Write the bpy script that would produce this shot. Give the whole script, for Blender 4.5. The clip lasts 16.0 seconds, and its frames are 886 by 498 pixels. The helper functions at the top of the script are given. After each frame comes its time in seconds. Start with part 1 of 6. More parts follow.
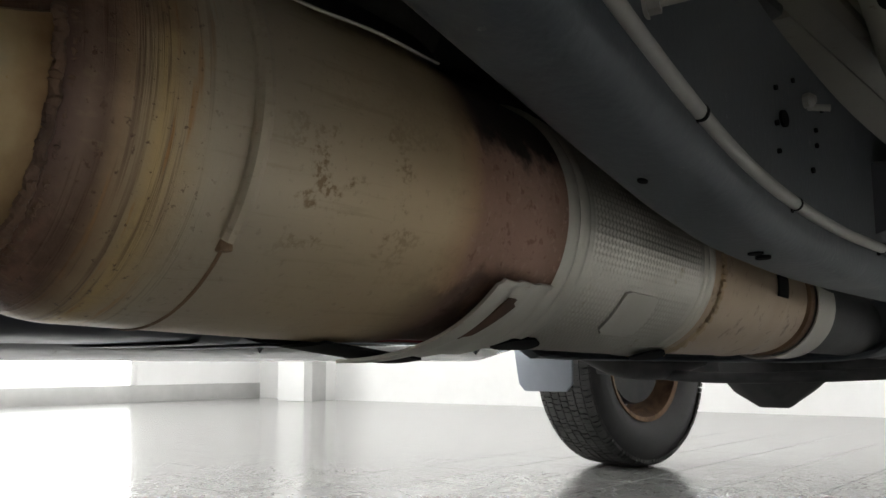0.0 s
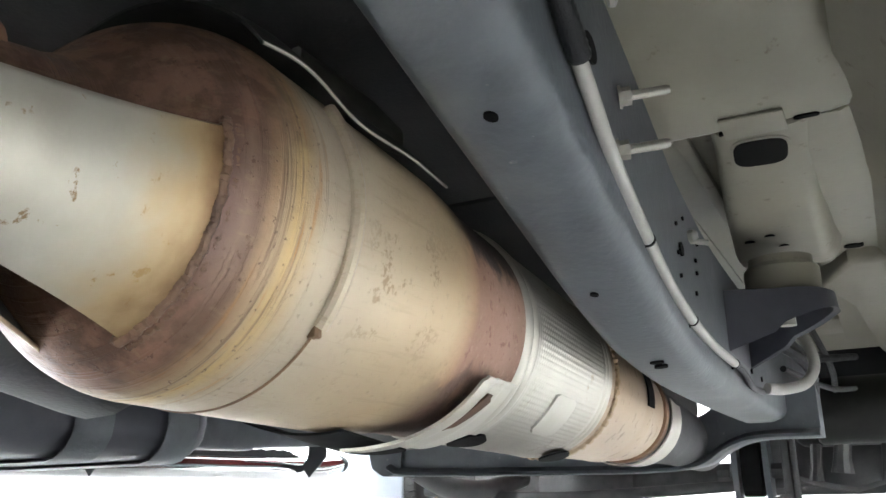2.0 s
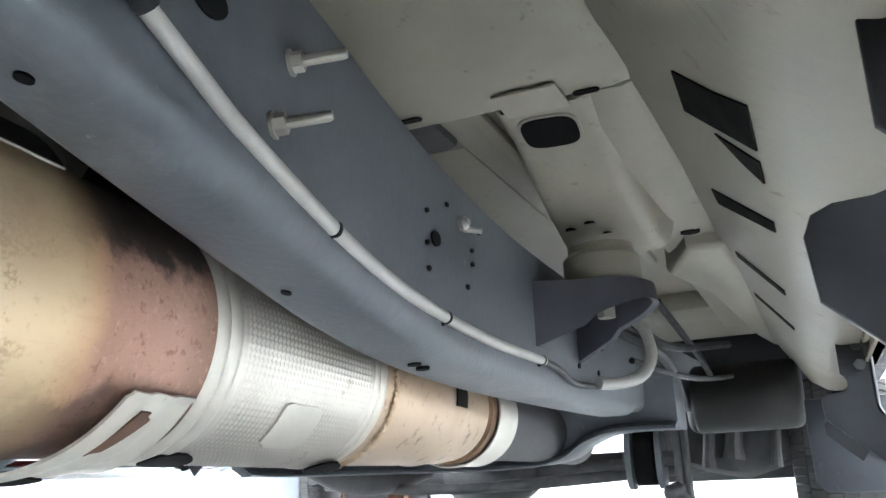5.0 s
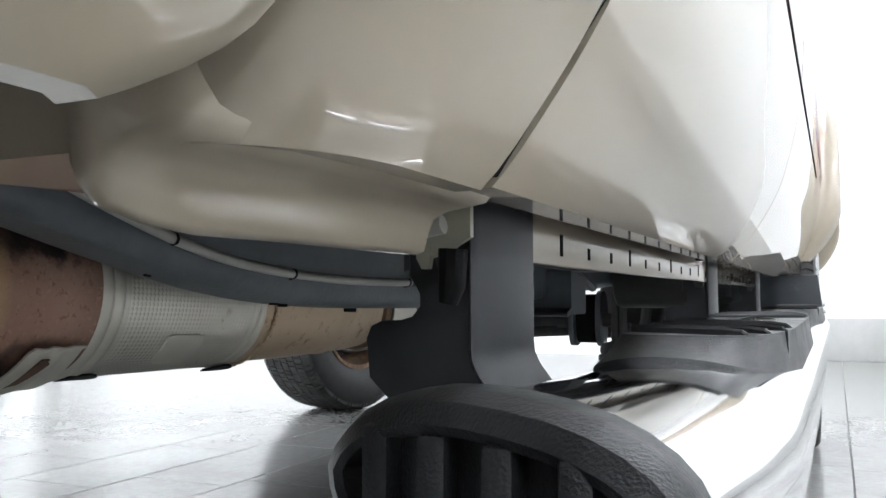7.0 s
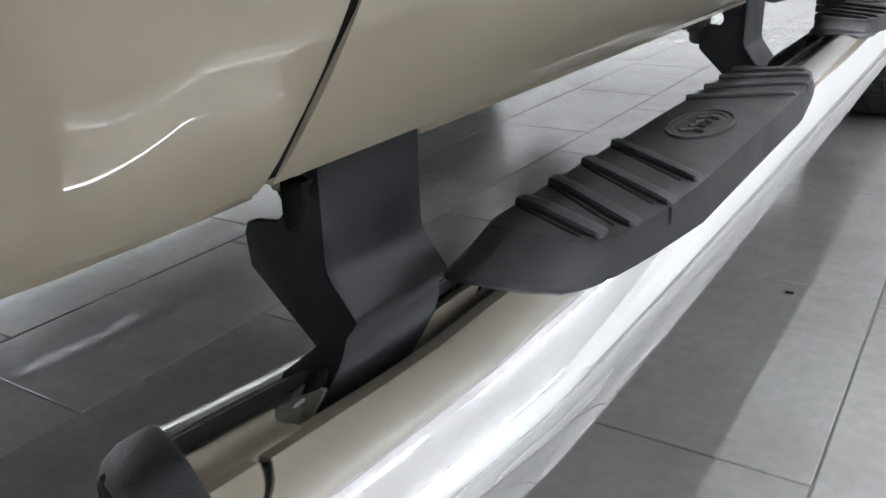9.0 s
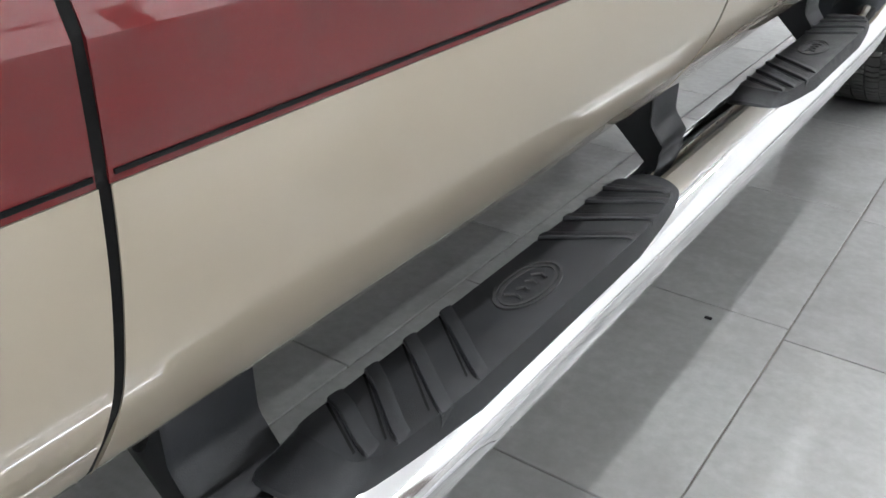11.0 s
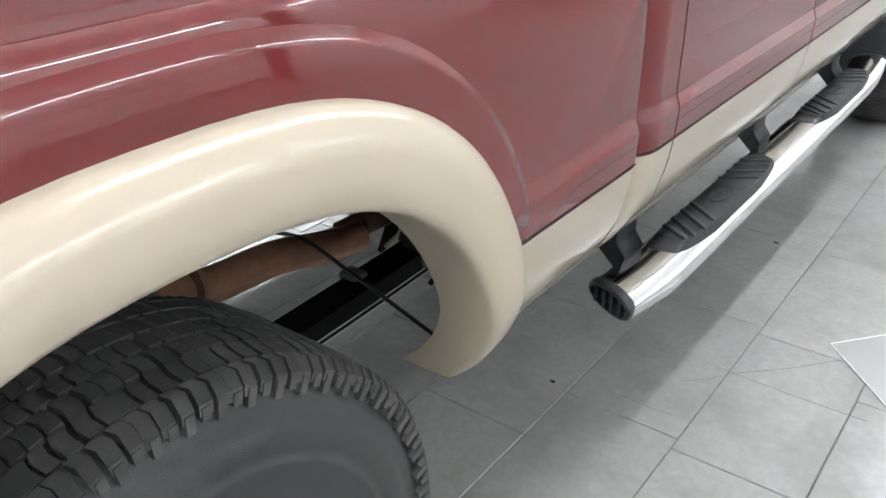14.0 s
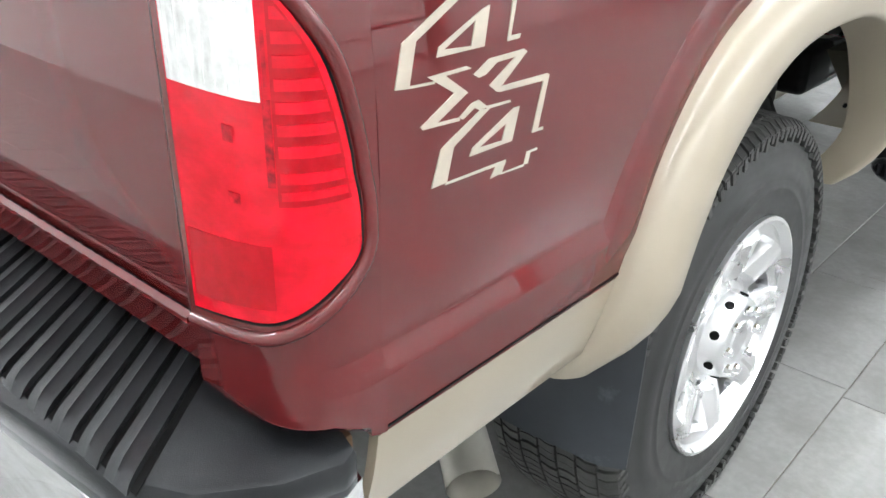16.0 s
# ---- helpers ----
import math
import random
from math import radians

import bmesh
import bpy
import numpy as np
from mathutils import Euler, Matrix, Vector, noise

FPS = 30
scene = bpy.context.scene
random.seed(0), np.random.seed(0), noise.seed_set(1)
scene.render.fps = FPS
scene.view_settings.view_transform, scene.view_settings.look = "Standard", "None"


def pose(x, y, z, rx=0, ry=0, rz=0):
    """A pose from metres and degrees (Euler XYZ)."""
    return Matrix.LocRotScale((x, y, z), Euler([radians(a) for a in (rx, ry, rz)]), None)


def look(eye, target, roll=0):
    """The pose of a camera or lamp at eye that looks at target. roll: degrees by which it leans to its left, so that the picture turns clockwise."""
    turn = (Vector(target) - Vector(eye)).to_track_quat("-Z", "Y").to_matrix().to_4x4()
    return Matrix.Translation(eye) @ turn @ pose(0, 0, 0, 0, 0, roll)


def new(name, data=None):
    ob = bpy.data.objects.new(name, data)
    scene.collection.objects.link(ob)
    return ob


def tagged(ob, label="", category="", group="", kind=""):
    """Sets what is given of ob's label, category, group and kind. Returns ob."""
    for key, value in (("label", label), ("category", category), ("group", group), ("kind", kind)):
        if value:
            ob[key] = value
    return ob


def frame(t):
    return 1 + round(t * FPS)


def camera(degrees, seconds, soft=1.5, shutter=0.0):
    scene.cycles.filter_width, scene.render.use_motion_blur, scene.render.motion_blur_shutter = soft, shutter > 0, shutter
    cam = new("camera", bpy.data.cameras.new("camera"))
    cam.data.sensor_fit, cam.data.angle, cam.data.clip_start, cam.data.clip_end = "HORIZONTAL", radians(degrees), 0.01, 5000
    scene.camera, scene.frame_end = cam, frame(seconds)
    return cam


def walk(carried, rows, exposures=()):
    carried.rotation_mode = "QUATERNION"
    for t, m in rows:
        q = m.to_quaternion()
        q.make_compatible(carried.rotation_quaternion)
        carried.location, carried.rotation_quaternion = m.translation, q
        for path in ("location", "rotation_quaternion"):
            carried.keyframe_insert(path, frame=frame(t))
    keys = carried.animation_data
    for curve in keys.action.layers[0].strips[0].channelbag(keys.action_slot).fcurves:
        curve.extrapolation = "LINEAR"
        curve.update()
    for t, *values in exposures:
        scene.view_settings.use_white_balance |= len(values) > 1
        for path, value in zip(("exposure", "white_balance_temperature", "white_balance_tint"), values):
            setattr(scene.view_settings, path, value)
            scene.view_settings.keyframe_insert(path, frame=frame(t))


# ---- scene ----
cam = camera(54.7, 16.0)
PATH = [
    (0, (0.754, 0.927, 0.415), (-0.523, 2.442, 0.684), -0.3),
    (0.5, (0.726, 0.908, 0.4), (-0.385, 2.511, 0.843), -1.0),
    (1, (0.711, 0.899, 0.381), (-0.249, 2.59, 0.85), -1.7),
    (1.5, (0.701, 0.869, 0.384), (-0.207, 2.579, 0.887), -1.3),
    (2, (0.695, 0.815, 0.392), (-0.166, 2.535, 0.94), -1.4),
    (2.5, (0.697, 0.789, 0.399), (-0.158, 2.51, 0.954), -1.4),
    (3, (0.71, 0.812, 0.406), (-0.182, 2.512, 0.965), -1.4),
    (3.5, (0.736, 0.86, 0.413), (-0.19, 2.543, 0.972), -1.6),
    (4, (0.765, 0.899, 0.412), (-0.167, 2.582, 0.96), -1.6),
    (4.5, (0.791, 0.934, 0.413), (-0.114, 2.634, 0.953), -1.8),
    (5, (0.809, 0.951, 0.41), (0.058, 2.731, 0.924), -2.8),
    (5.2, (0.818, 0.949, 0.406), (0.107, 2.748, 0.913), -2.5),
    (7.3, (1.07, 0.825, 0.526), (0.213, 2.632, 0.533), -0.1),
    (7.5, (1.081, 0.831, 0.543), (0.196, 2.623, 0.483), -0.5),
    (8, (1.1, 0.874, 0.57), (0.136, 2.616, 0.373), -1.1),
    (8.5, (1.099, 0.9, 0.597), (0.089, 2.564, 0.139), -1.4),
    (9, (1.167, 0.902, 0.653), (0.16, 2.463, -0.089), -1.7),
    (9.5, (1.259, 0.938, 0.705), (0.208, 2.425, -0.122), -2.3),
    (10, (1.26, 0.982, 0.693), (0.179, 2.426, -0.17), -1.4),
    (10.2, (1.262, 0.995, 0.714), (0.175, 2.427, -0.161), -1.2),
    (12.3, (1.494, 0.549, 1.286), (0.605, 1.954, 0.175), 1.6),
    (12.5, (1.505, 0.429, 1.308), (0.616, 1.835, 0.197), 1.3),
    (13, (1.553, 0.177, 1.352), (0.637, 1.593, 0.277), 0.7),
    (13.5, (1.609, -0.089, 1.36), (0.607, 1.343, 0.388), -0.1),
    (14, (1.601, -0.364, 1.364), (0.529, 1.042, 0.43), -0.8),
    (14.5, (1.536, -0.696, 1.365), (0.421, 0.687, 0.446), 0.3),
    (15, (1.532, -0.986, 1.335), (0.373, 0.381, 0.447), 0.4),
    (15.5, (1.525, -1.192, 1.333), (0.349, 0.162, 0.447), 0.8),
    (16, (1.47, -1.397, 1.289), (0.299, -0.051, 0.386), 1.1),
]

EXPOSURES = [(0, -0.6, 6900, 10), (0.25, -0.05, 6900, 10), (0.5, 0.75, 6900, 10), (0.8, 1.42, 6600, 10), (1.5, 1.88, 6500, 10), (2.5, 1.9, 6450, 10), (4.5, 2.1, 6200, 10), (5.2, 2.2, 6100, 10), (7.5, -0.45, 6350, 10), (8.0, -0.5, 6350, 10), (8.6, -0.45, 6350, 10),
             (9.5, -0.45, 6450, 11), (10.2, -0.45, 6450, 11), (12.3, 0.05, 6500, 10), (13.5, 0.05, 6500, 10), (14.0, -0.1, 6500, 10), (14.5, -0.22, 6500, 10), (15.0, -0.27, 6500, 10), (15.5, -0.03, 6500, 9), (16, 0.0, 6500, 8)]
walk(cam, [(t, look(eye, target, roll)) for t, eye, target, roll in PATH], EXPOSURES)

# ---- world and light ----
world = bpy.data.worlds.new("world")
scene.world = world
world.use_nodes = True
world.node_tree.nodes["Background"].inputs[0].default_value = (0.9, 0.95, 1.0, 1)
world.node_tree.nodes["Background"].inputs[1].default_value = 0.6


# ---- materials ----
def surface(name, c1, c2, scale=12.0, rough=(0.4, 0.6), metal=0.0, bump=0.0, bump_scale=150.0, coat=0.0,
            stretch=(1, 1, 1), spots=None, spot_scale=60.0, spot_at=(0.62, 0.72), spec=0.5, detail=6.0, island=0.0, place=False, coat_rough=0.012):
    m = bpy.data.materials.new(name)
    m.use_nodes = True
    n, l = m.node_tree.nodes, m.node_tree.links
    b = n["Principled BSDF"]
    co = n.new("ShaderNodeTexCoord")
    mp = n.new("ShaderNodeMapping")
    mp.inputs["Scale"].default_value = stretch
    l.new(n.new("ShaderNodeNewGeometry").outputs["Position"] if place else co.outputs["Object"], mp.inputs["Vector"])
    t1 = n.new("ShaderNodeTexNoise")
    t1.inputs["Scale"].default_value, t1.inputs["Detail"].default_value, t1.inputs["Roughness"].default_value = scale, detail, 0.6
    l.new(mp.outputs["Vector"], t1.inputs["Vector"])
    ramp = n.new("ShaderNodeValToRGB")
    ramp.color_ramp.elements[0].position, ramp.color_ramp.elements[1].position = 0.35, 0.68
    ramp.color_ramp.elements[0].color, ramp.color_ramp.elements[1].color = (*c1, 1), (*c2, 1)
    l.new(t1.outputs["Fac"], ramp.inputs["Fac"])
    col = ramp.outputs["Color"]
    t2 = n.new("ShaderNodeTexNoise")
    t2.inputs["Scale"].default_value, t2.inputs["Detail"].default_value = bump_scale, 4.0
    l.new(mp.outputs["Vector"], t2.inputs["Vector"])
    if spots:
        t3 = n.new("ShaderNodeTexNoise")
        t3.inputs["Scale"].default_value, t3.inputs["Detail"].default_value, t3.inputs["Roughness"].default_value = spot_scale, 5.0, 0.65
        l.new(mp.outputs["Vector"] if place else co.outputs["Object"], t3.inputs["Vector"])
        r3 = n.new("ShaderNodeMapRange")
        r3.inputs["From Min"].default_value, r3.inputs["From Max"].default_value = spot_at
        l.new(t3.outputs["Fac"], r3.inputs["Value"])
        mx = n.new("ShaderNodeMix")
        mx.data_type = "RGBA"
        l.new(r3.outputs["Result"], mx.inputs[0])
        l.new(col, mx.inputs[6])
        mx.inputs[7].default_value = (*spots, 1)
        col = mx.outputs[2]
    if island:
        info = n.new("ShaderNodeObjectInfo")
        r4 = n.new("ShaderNodeMapRange")
        r4.inputs["To Min"].default_value, r4.inputs["To Max"].default_value = 1 - island, 1 + island
        l.new(info.outputs["Random"], r4.inputs["Value"])
        mul = n.new("ShaderNodeVectorMath")
        mul.operation = "SCALE"
        l.new(col, mul.inputs[0])
        l.new(r4.outputs["Result"], mul.inputs["Scale"])
        col = mul.outputs[0]
    l.new(col, b.inputs["Base Color"])
    rr = n.new("ShaderNodeMapRange")
    rr.inputs["From Min"].default_value, rr.inputs["From Max"].default_value = 0.3, 0.7
    rr.inputs["To Min"].default_value, rr.inputs["To Max"].default_value = rough
    l.new(t1.outputs["Fac"], rr.inputs["Value"])
    l.new(rr.outputs["Result"], b.inputs["Roughness"])
    b.inputs["Metallic"].default_value = metal
    b.inputs["Coat Weight"].default_value = coat
    b.inputs["Coat Roughness"].default_value = coat_rough
    b.inputs["Coat IOR"].default_value = 1.62
    b.inputs["Specular IOR Level"].default_value = spec
    if bump:
        bp = n.new("ShaderNodeBump")
        bp.inputs["Strength"].default_value, bp.inputs["Distance"].default_value = bump, 0.002
        l.new(t2.outputs["Fac"], bp.inputs["Height"])
        l.new(bp.outputs["Normal"], b.inputs["Normal"])
    return m


def lid_steel(name):
    """Bright steel that turns gold and brown along its welded edge."""
    m = surface(name, (0.36, 0.34, 0.28), (0.50, 0.475, 0.40), 11, (0.40, 0.55), 0.5, 0.12, 90, spots=(0.22, 0.15, 0.075), spot_scale=95, spot_at=(0.63, 0.68))
    n, l = m.node_tree.nodes, m.node_tree.links
    b = n["Principled BSDF"]
    col = b.inputs["Base Color"].links[0].from_socket
    co, sep, tex = n.new("ShaderNodeTexCoord"), n.new("ShaderNodeSeparateXYZ"), n.new("ShaderNodeTexNoise")
    tex.inputs["Scale"].default_value, tex.inputs["Detail"].default_value = 38, 6
    l.new(co.outputs["Object"], sep.inputs[0])
    l.new(co.outputs["Object"], tex.inputs["Vector"])
    along = n.new("ShaderNodeMath")
    along.operation = "MULTIPLY_ADD"
    along.inputs[1].default_value = 0.055
    l.new(tex.outputs["Fac"], along.inputs[0])
    l.new(sep.outputs["Y"], along.inputs[2])
    for lo, hi, amount, tone in ((1.015, 1.072, 0.75, (0.46, 0.30, 0.11)), (1.056, 1.084, 0.9, (0.19, 0.10, 0.045))):
        span = n.new("ShaderNodeMapRange")
        span.inputs["From Min"].default_value, span.inputs["From Max"].default_value, span.inputs["To Max"].default_value = lo, hi, amount
        span.interpolation_type = "SMOOTHSTEP"
        l.new(along.outputs[0], span.inputs["Value"])
        mx = n.new("ShaderNodeMix")
        mx.data_type = "RGBA"
        l.new(span.outputs["Result"], mx.inputs[0])
        l.new(col, mx.inputs[6])
        mx.inputs[7].default_value = (*tone, 1)
        col = mx.outputs[2]
    l.new(col, b.inputs["Base Color"])
    return m


def ramp_colour(nodes, c):
    q = nodes.new("ShaderNodeRGB")
    q.outputs[0].default_value = (*c, 1)
    return q.outputs[0]


def tinted(name):
    """Exhaust steel: heat-tint and rust bands that follow its length, pits, crown rust darkened for shade, near-black
    at the neck's top and foot.
    """
    m = bpy.data.materials.new(name)
    m.use_nodes = True
    n, l = m.node_tree.nodes, m.node_tree.links
    b = n["Principled BSDF"]
    co = n.new("ShaderNodeTexCoord").outputs["Object"]

    def noise(scale, stretch=(1, 1, 1), detail=5.0):
        mp = n.new("ShaderNodeMapping")
        mp.inputs["Scale"].default_value = stretch
        l.new(co, mp.inputs["Vector"])
        t = n.new("ShaderNodeTexNoise")
        t.inputs["Scale"].default_value, t.inputs["Detail"].default_value, t.inputs["Roughness"].default_value = scale, detail, 0.62
        l.new(mp.outputs["Vector"], t.inputs["Vector"])
        return t.outputs["Fac"]

    def calc(op, a, c, d=None):
        q = n.new("ShaderNodeMath")
        q.operation = op
        for k, v in enumerate((a, c, d)):
            if v is None:
                continue
            if isinstance(v, (int, float)):
                q.inputs[k].default_value = v
            else:
                l.new(v, q.inputs[k])
        return q.outputs[0]

    def span(v, lo, hi):
        r = n.new("ShaderNodeMapRange")
        r.interpolation_type = "SMOOTHSTEP"
        r.inputs["From Min"].default_value, r.inputs["From Max"].default_value = lo, hi
        l.new(v, r.inputs["Value"])
        return r.outputs["Result"]

    def mix(f, a, c):
        q = n.new("ShaderNodeMix")
        q.data_type = "RGBA"
        l.new(f, q.inputs[0])
        l.new(a, q.inputs[6])
        if isinstance(c, tuple):
            q.inputs[7].default_value = (*c, 1)
        else:
            l.new(c, q.inputs[7])
        return q.outputs[2]

    sx = n.new("ShaderNodeSeparateXYZ")
    l.new(co, sx.inputs[0])
    y, z = sx.outputs["Y"], sx.outputs["Z"]
    wav = calc("MULTIPLY_ADD", noise(16, (1, 0.5, 1)), 0.022, calc("ADD", y, -0.011))
    ramp = n.new("ShaderNodeValToRGB")
    e = ramp.color_ramp.elements
    stops = ((1.00, (0.07, 0.038, 0.026)), (1.045, (0.10, 0.052, 0.034)), (1.054, (0.12, 0.07, 0.055)), (1.061, (0.21, 0.135, 0.095)), (1.066, (0.14, 0.085, 0.058)), (1.072, (0.31, 0.205, 0.12)), (1.079, (0.38, 0.285, 0.175)), (1.086, (0.50, 0.36, 0.17)),
             (1.093, (0.46, 0.35, 0.21)), (1.106, (0.47, 0.40, 0.295)), (1.125, (0.47, 0.40, 0.30)), (1.18, (0.50, 0.40, 0.265)), (1.25, (0.48, 0.36, 0.215)), (1.268, (0.43, 0.28, 0.16)), (1.278, (0.36, 0.215, 0.155)), (1.34, (0.40, 0.25, 0.19)), (1.385, (0.22, 0.13, 0.09)))
    while len(e) < len(stops):
        e.new(0.5)
    for q, (at, c) in zip(e, stops):
        q.position, q.color = (at - 1.0) / 0.4, (*c, 1)
    l.new(calc("DIVIDE", calc("SUBTRACT", wav, 1.0), 0.4), ramp.inputs["Fac"])
    col = ramp.outputs["Color"]
    ragged = calc("MULTIPLY", calc("SUBTRACT", noise(38), 0.5), 0.07)
    near = span(y, 1.118, 1.085)
    # rings of rust and heat round the domed end
    rings = calc("MULTIPLY", span(noise(1, (9, 330, 9), 3), 0.50, 0.68), near)
    col = mix(calc("MULTIPLY", rings, 0.72), col, (0.13, 0.072, 0.045))
    flame = calc("MULTIPLY", span(noise(1, (14, 170, 14), 4), 0.56, 0.66), calc("MULTIPLY", span(y, 1.066, 1.078), near))
    col = mix(calc("MULTIPLY", flame, 0.8), col, (0.40, 0.19, 0.05))
    # crown: real rust, darkened further for the shade on the dome's upper side
    crown = calc("MULTIPLY", span(calc("ADD", z, ragged), 0.520, 0.556), span(y, 1.112, 1.075))
    foot = calc("MULTIPLY", span(calc("SUBTRACT", ragged, z), -0.478, -0.452), span(y, 1.082, 1.058))
    col = mix(calc("MULTIPLY", calc("MAXIMUM", crown, foot), 0.85), col, mix(span(noise(70), 0.4, 0.6), ramp_colour(n, (0.12, 0.066, 0.043)), (0.24, 0.13, 0.088)))
    # brown blotches in one cluster, fainter ones elsewhere
    cluster = calc("MULTIPLY", calc("MULTIPLY", span(y, 1.135, 1.165), span(y, 1.250, 1.200)), calc("MULTIPLY", span(z, 0.455, 0.480), span(z, 0.530, 0.500)))
    blot = calc("MULTIPLY", calc("MULTIPLY", span(noise(58, (1, 0.7, 1), 7), 0.53, 0.60), span(noise(330, (1, 1, 1), 3), 0.42, 0.56)), calc("MULTIPLY_ADD", cluster, 0.72, 0.10))
    col = mix(blot, col, (0.20, 0.125, 0.055))
    brushed = calc("MULTIPLY", span(noise(1, (230, 14, 230), 3), 0.55, 0.72), 0.28)
    col = mix(brushed, col, (0.30, 0.22, 0.13))
    pits = calc("MULTIPLY", span(noise(250, (1, 1, 1), 4), 0.61, 0.68), calc("MULTIPLY_ADD", near, 0.62, 0.18))
    col = mix(pits, col, (0.10, 0.052, 0.03))
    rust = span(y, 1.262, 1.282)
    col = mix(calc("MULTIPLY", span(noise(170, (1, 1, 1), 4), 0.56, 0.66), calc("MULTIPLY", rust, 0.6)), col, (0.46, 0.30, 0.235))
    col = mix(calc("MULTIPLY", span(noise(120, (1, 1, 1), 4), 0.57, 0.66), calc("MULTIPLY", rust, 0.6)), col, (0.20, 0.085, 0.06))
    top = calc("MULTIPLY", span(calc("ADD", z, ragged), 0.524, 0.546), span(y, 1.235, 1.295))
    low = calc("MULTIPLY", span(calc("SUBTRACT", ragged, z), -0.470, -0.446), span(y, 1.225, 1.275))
    neck_black = calc("MINIMUM", calc("MULTIPLY_ADD", low, 0.6, top), 0.94)
    col = mix(neck_black, col, (0.016, 0.013, 0.012))
    l.new(col, b.inputs["Base Color"])
    b.inputs["Metallic"].default_value = 0.42
    l.new(calc("MULTIPLY_ADD", noise(40), 0.25, calc("MULTIPLY_ADD", calc("MAXIMUM", rust, crown), 0.22, 0.33)), b.inputs["Roughness"])
    bp = n.new("ShaderNodeBump")
    bp.inputs["Strength"].default_value, bp.inputs["Distance"].default_value = 0.35, 0.0012
    l.new(calc("ADD", calc("MULTIPLY", noise(220), calc("MULTIPLY_ADD", calc("MAXIMUM", rust, near), 0.9, 0.25)), calc("ADD", pits, rings)), bp.inputs["Height"])
    l.new(bp.outputs["Normal"], b.inputs["Normal"])
    return m


def glow(name, colour, strength):
    m = bpy.data.materials.new(name)
    m.use_nodes = True
    b = m.node_tree.nodes["Principled BSDF"]
    b.inputs["Base Color"].default_value = (0.8, 0.8, 0.8, 1)
    b.inputs["Emission Color"].default_value, b.inputs["Emission Strength"].default_value = (*colour, 1), strength
    return m


RED = surface("red_paint", (0.091, 0.0070, 0.0080), (0.098, 0.0078, 0.0088), 4, (0.45, 0.55), 0.0, 0.015, 2500, coat=1.0, spec=0.04, coat_rough=0.012)
BEIGE = surface("beige_paint", (0.335, 0.287, 0.222), (0.35, 0.302, 0.235), 4, (0.4, 0.48), 0.0, 0.015, 2500, coat=1.0, spec=0.1)
SATIN = surface("satin_beige_paint", (0.335, 0.287, 0.222), (0.35, 0.302, 0.235), 4, (0.4, 0.48), 0.0, 0.03, 1800, coat=0.55, spec=0.2, coat_rough=0.16)
BEIGE_UNDER = surface("beige_underbody", (0.26, 0.246, 0.194), (0.33, 0.31, 0.248), 6, (0.38, 0.58), 0.0, 0.18, 90, spots=(0.15, 0.12, 0.08), spot_scale=40, spot_at=(0.63, 0.74))
CHROME = surface("chrome", (0.86, 0.87, 0.88), (0.9, 0.9, 0.91), 8, (0.03, 0.07), 1.0)
POLISHED = surface("polished_alloy", (0.84, 0.84, 0.85), (0.9, 0.9, 0.91), 8, (0.24, 0.34), 1.0)
PLASTIC = surface("black_plastic", (0.0105, 0.011, 0.0125), (0.020, 0.021, 0.023), 25, (0.34, 0.50), 0.0, 0.3, 900, spec=0.27, spots=(0.060, 0.058, 0.055), spot_scale=70, spot_at=(0.66, 0.82))
COATED = surface("black_coated_steel", (0.014, 0.0147, 0.0165), (0.025, 0.026, 0.029), 10, (0.36, 0.48), 0.0, 0.12, 700, spec=0.24)
RUBBER = surface("tyre_rubber", (0.021, 0.021, 0.0215), (0.036, 0.036, 0.036), 30, (0.45, 0.62), 0.0, 0.25, 500, spec=0.4)
TREAD = surface("dusty_tread", (0.036, 0.036, 0.035), (0.066, 0.065, 0.062), 18, (0.5, 0.68), 0.0, 0.25, 500, spec=0.35)
# near-black for black parts, and for gap and hole shade put into colour
BLACK_AND_SHADE = surface("dark_gap", (0.006, 0.006, 0.006), (0.010, 0.010, 0.010), 20, (0.6, 0.8), spec=0.05)
FRAME = surface("grey_black_frame", (0.070, 0.081, 0.092), (0.122, 0.134, 0.143), 13, (0.4, 0.6), 0.0, 0.28, 160, spots=(0.26, 0.26, 0.25), spot_scale=85, spot_at=(0.66, 0.80))
STEEL = surface("heat_tinted_steel", (0.38, 0.275, 0.17), (0.5, 0.39, 0.275), 7, (0.36, 0.5), 0.5, 0.1, 120, stretch=(1, 0.5, 1), spots=(0.16, 0.09, 0.05), spot_scale=60, spot_at=(0.58, 0.7))
RUST = surface("rusted_steel", (0.24, 0.125, 0.075), (0.34, 0.19, 0.12), 22, (0.6, 0.8), 0.3, 0.5, 260, spots=(0.12, 0.06, 0.035), spot_scale=110, spot_at=(0.6, 0.75))
DARKRUST = surface("dark_rusted_steel", (0.13, 0.075, 0.045), (0.3, 0.19, 0.11), 16, (0.55, 0.75), 0.4, 0.5, 220, stretch=(1, 3, 1))
WELD = surface("dark_weld", (0.10, 0.060, 0.042), (0.21, 0.125, 0.078), 60, (0.5, 0.65), 0.3, 0.5, 300)
SHIELD = surface("pale_heat_shield", (0.5, 0.48, 0.42), (0.6, 0.58, 0.52), 10, (0.4, 0.55), 0.6, 0.1, 120, spots=(0.25, 0.17, 0.1), spot_scale=40, spot_at=(0.66, 0.76))
DARKIRON = surface("dark_cast_iron", (0.042, 0.043, 0.045), (0.085, 0.084, 0.082), 14, (0.5, 0.7), 0.2, 0.4, 200)
LINE = surface("grey_brake_line", (0.34, 0.33, 0.3), (0.4, 0.39, 0.36), 30, (0.35, 0.5), 0.0, 0.05, 300)
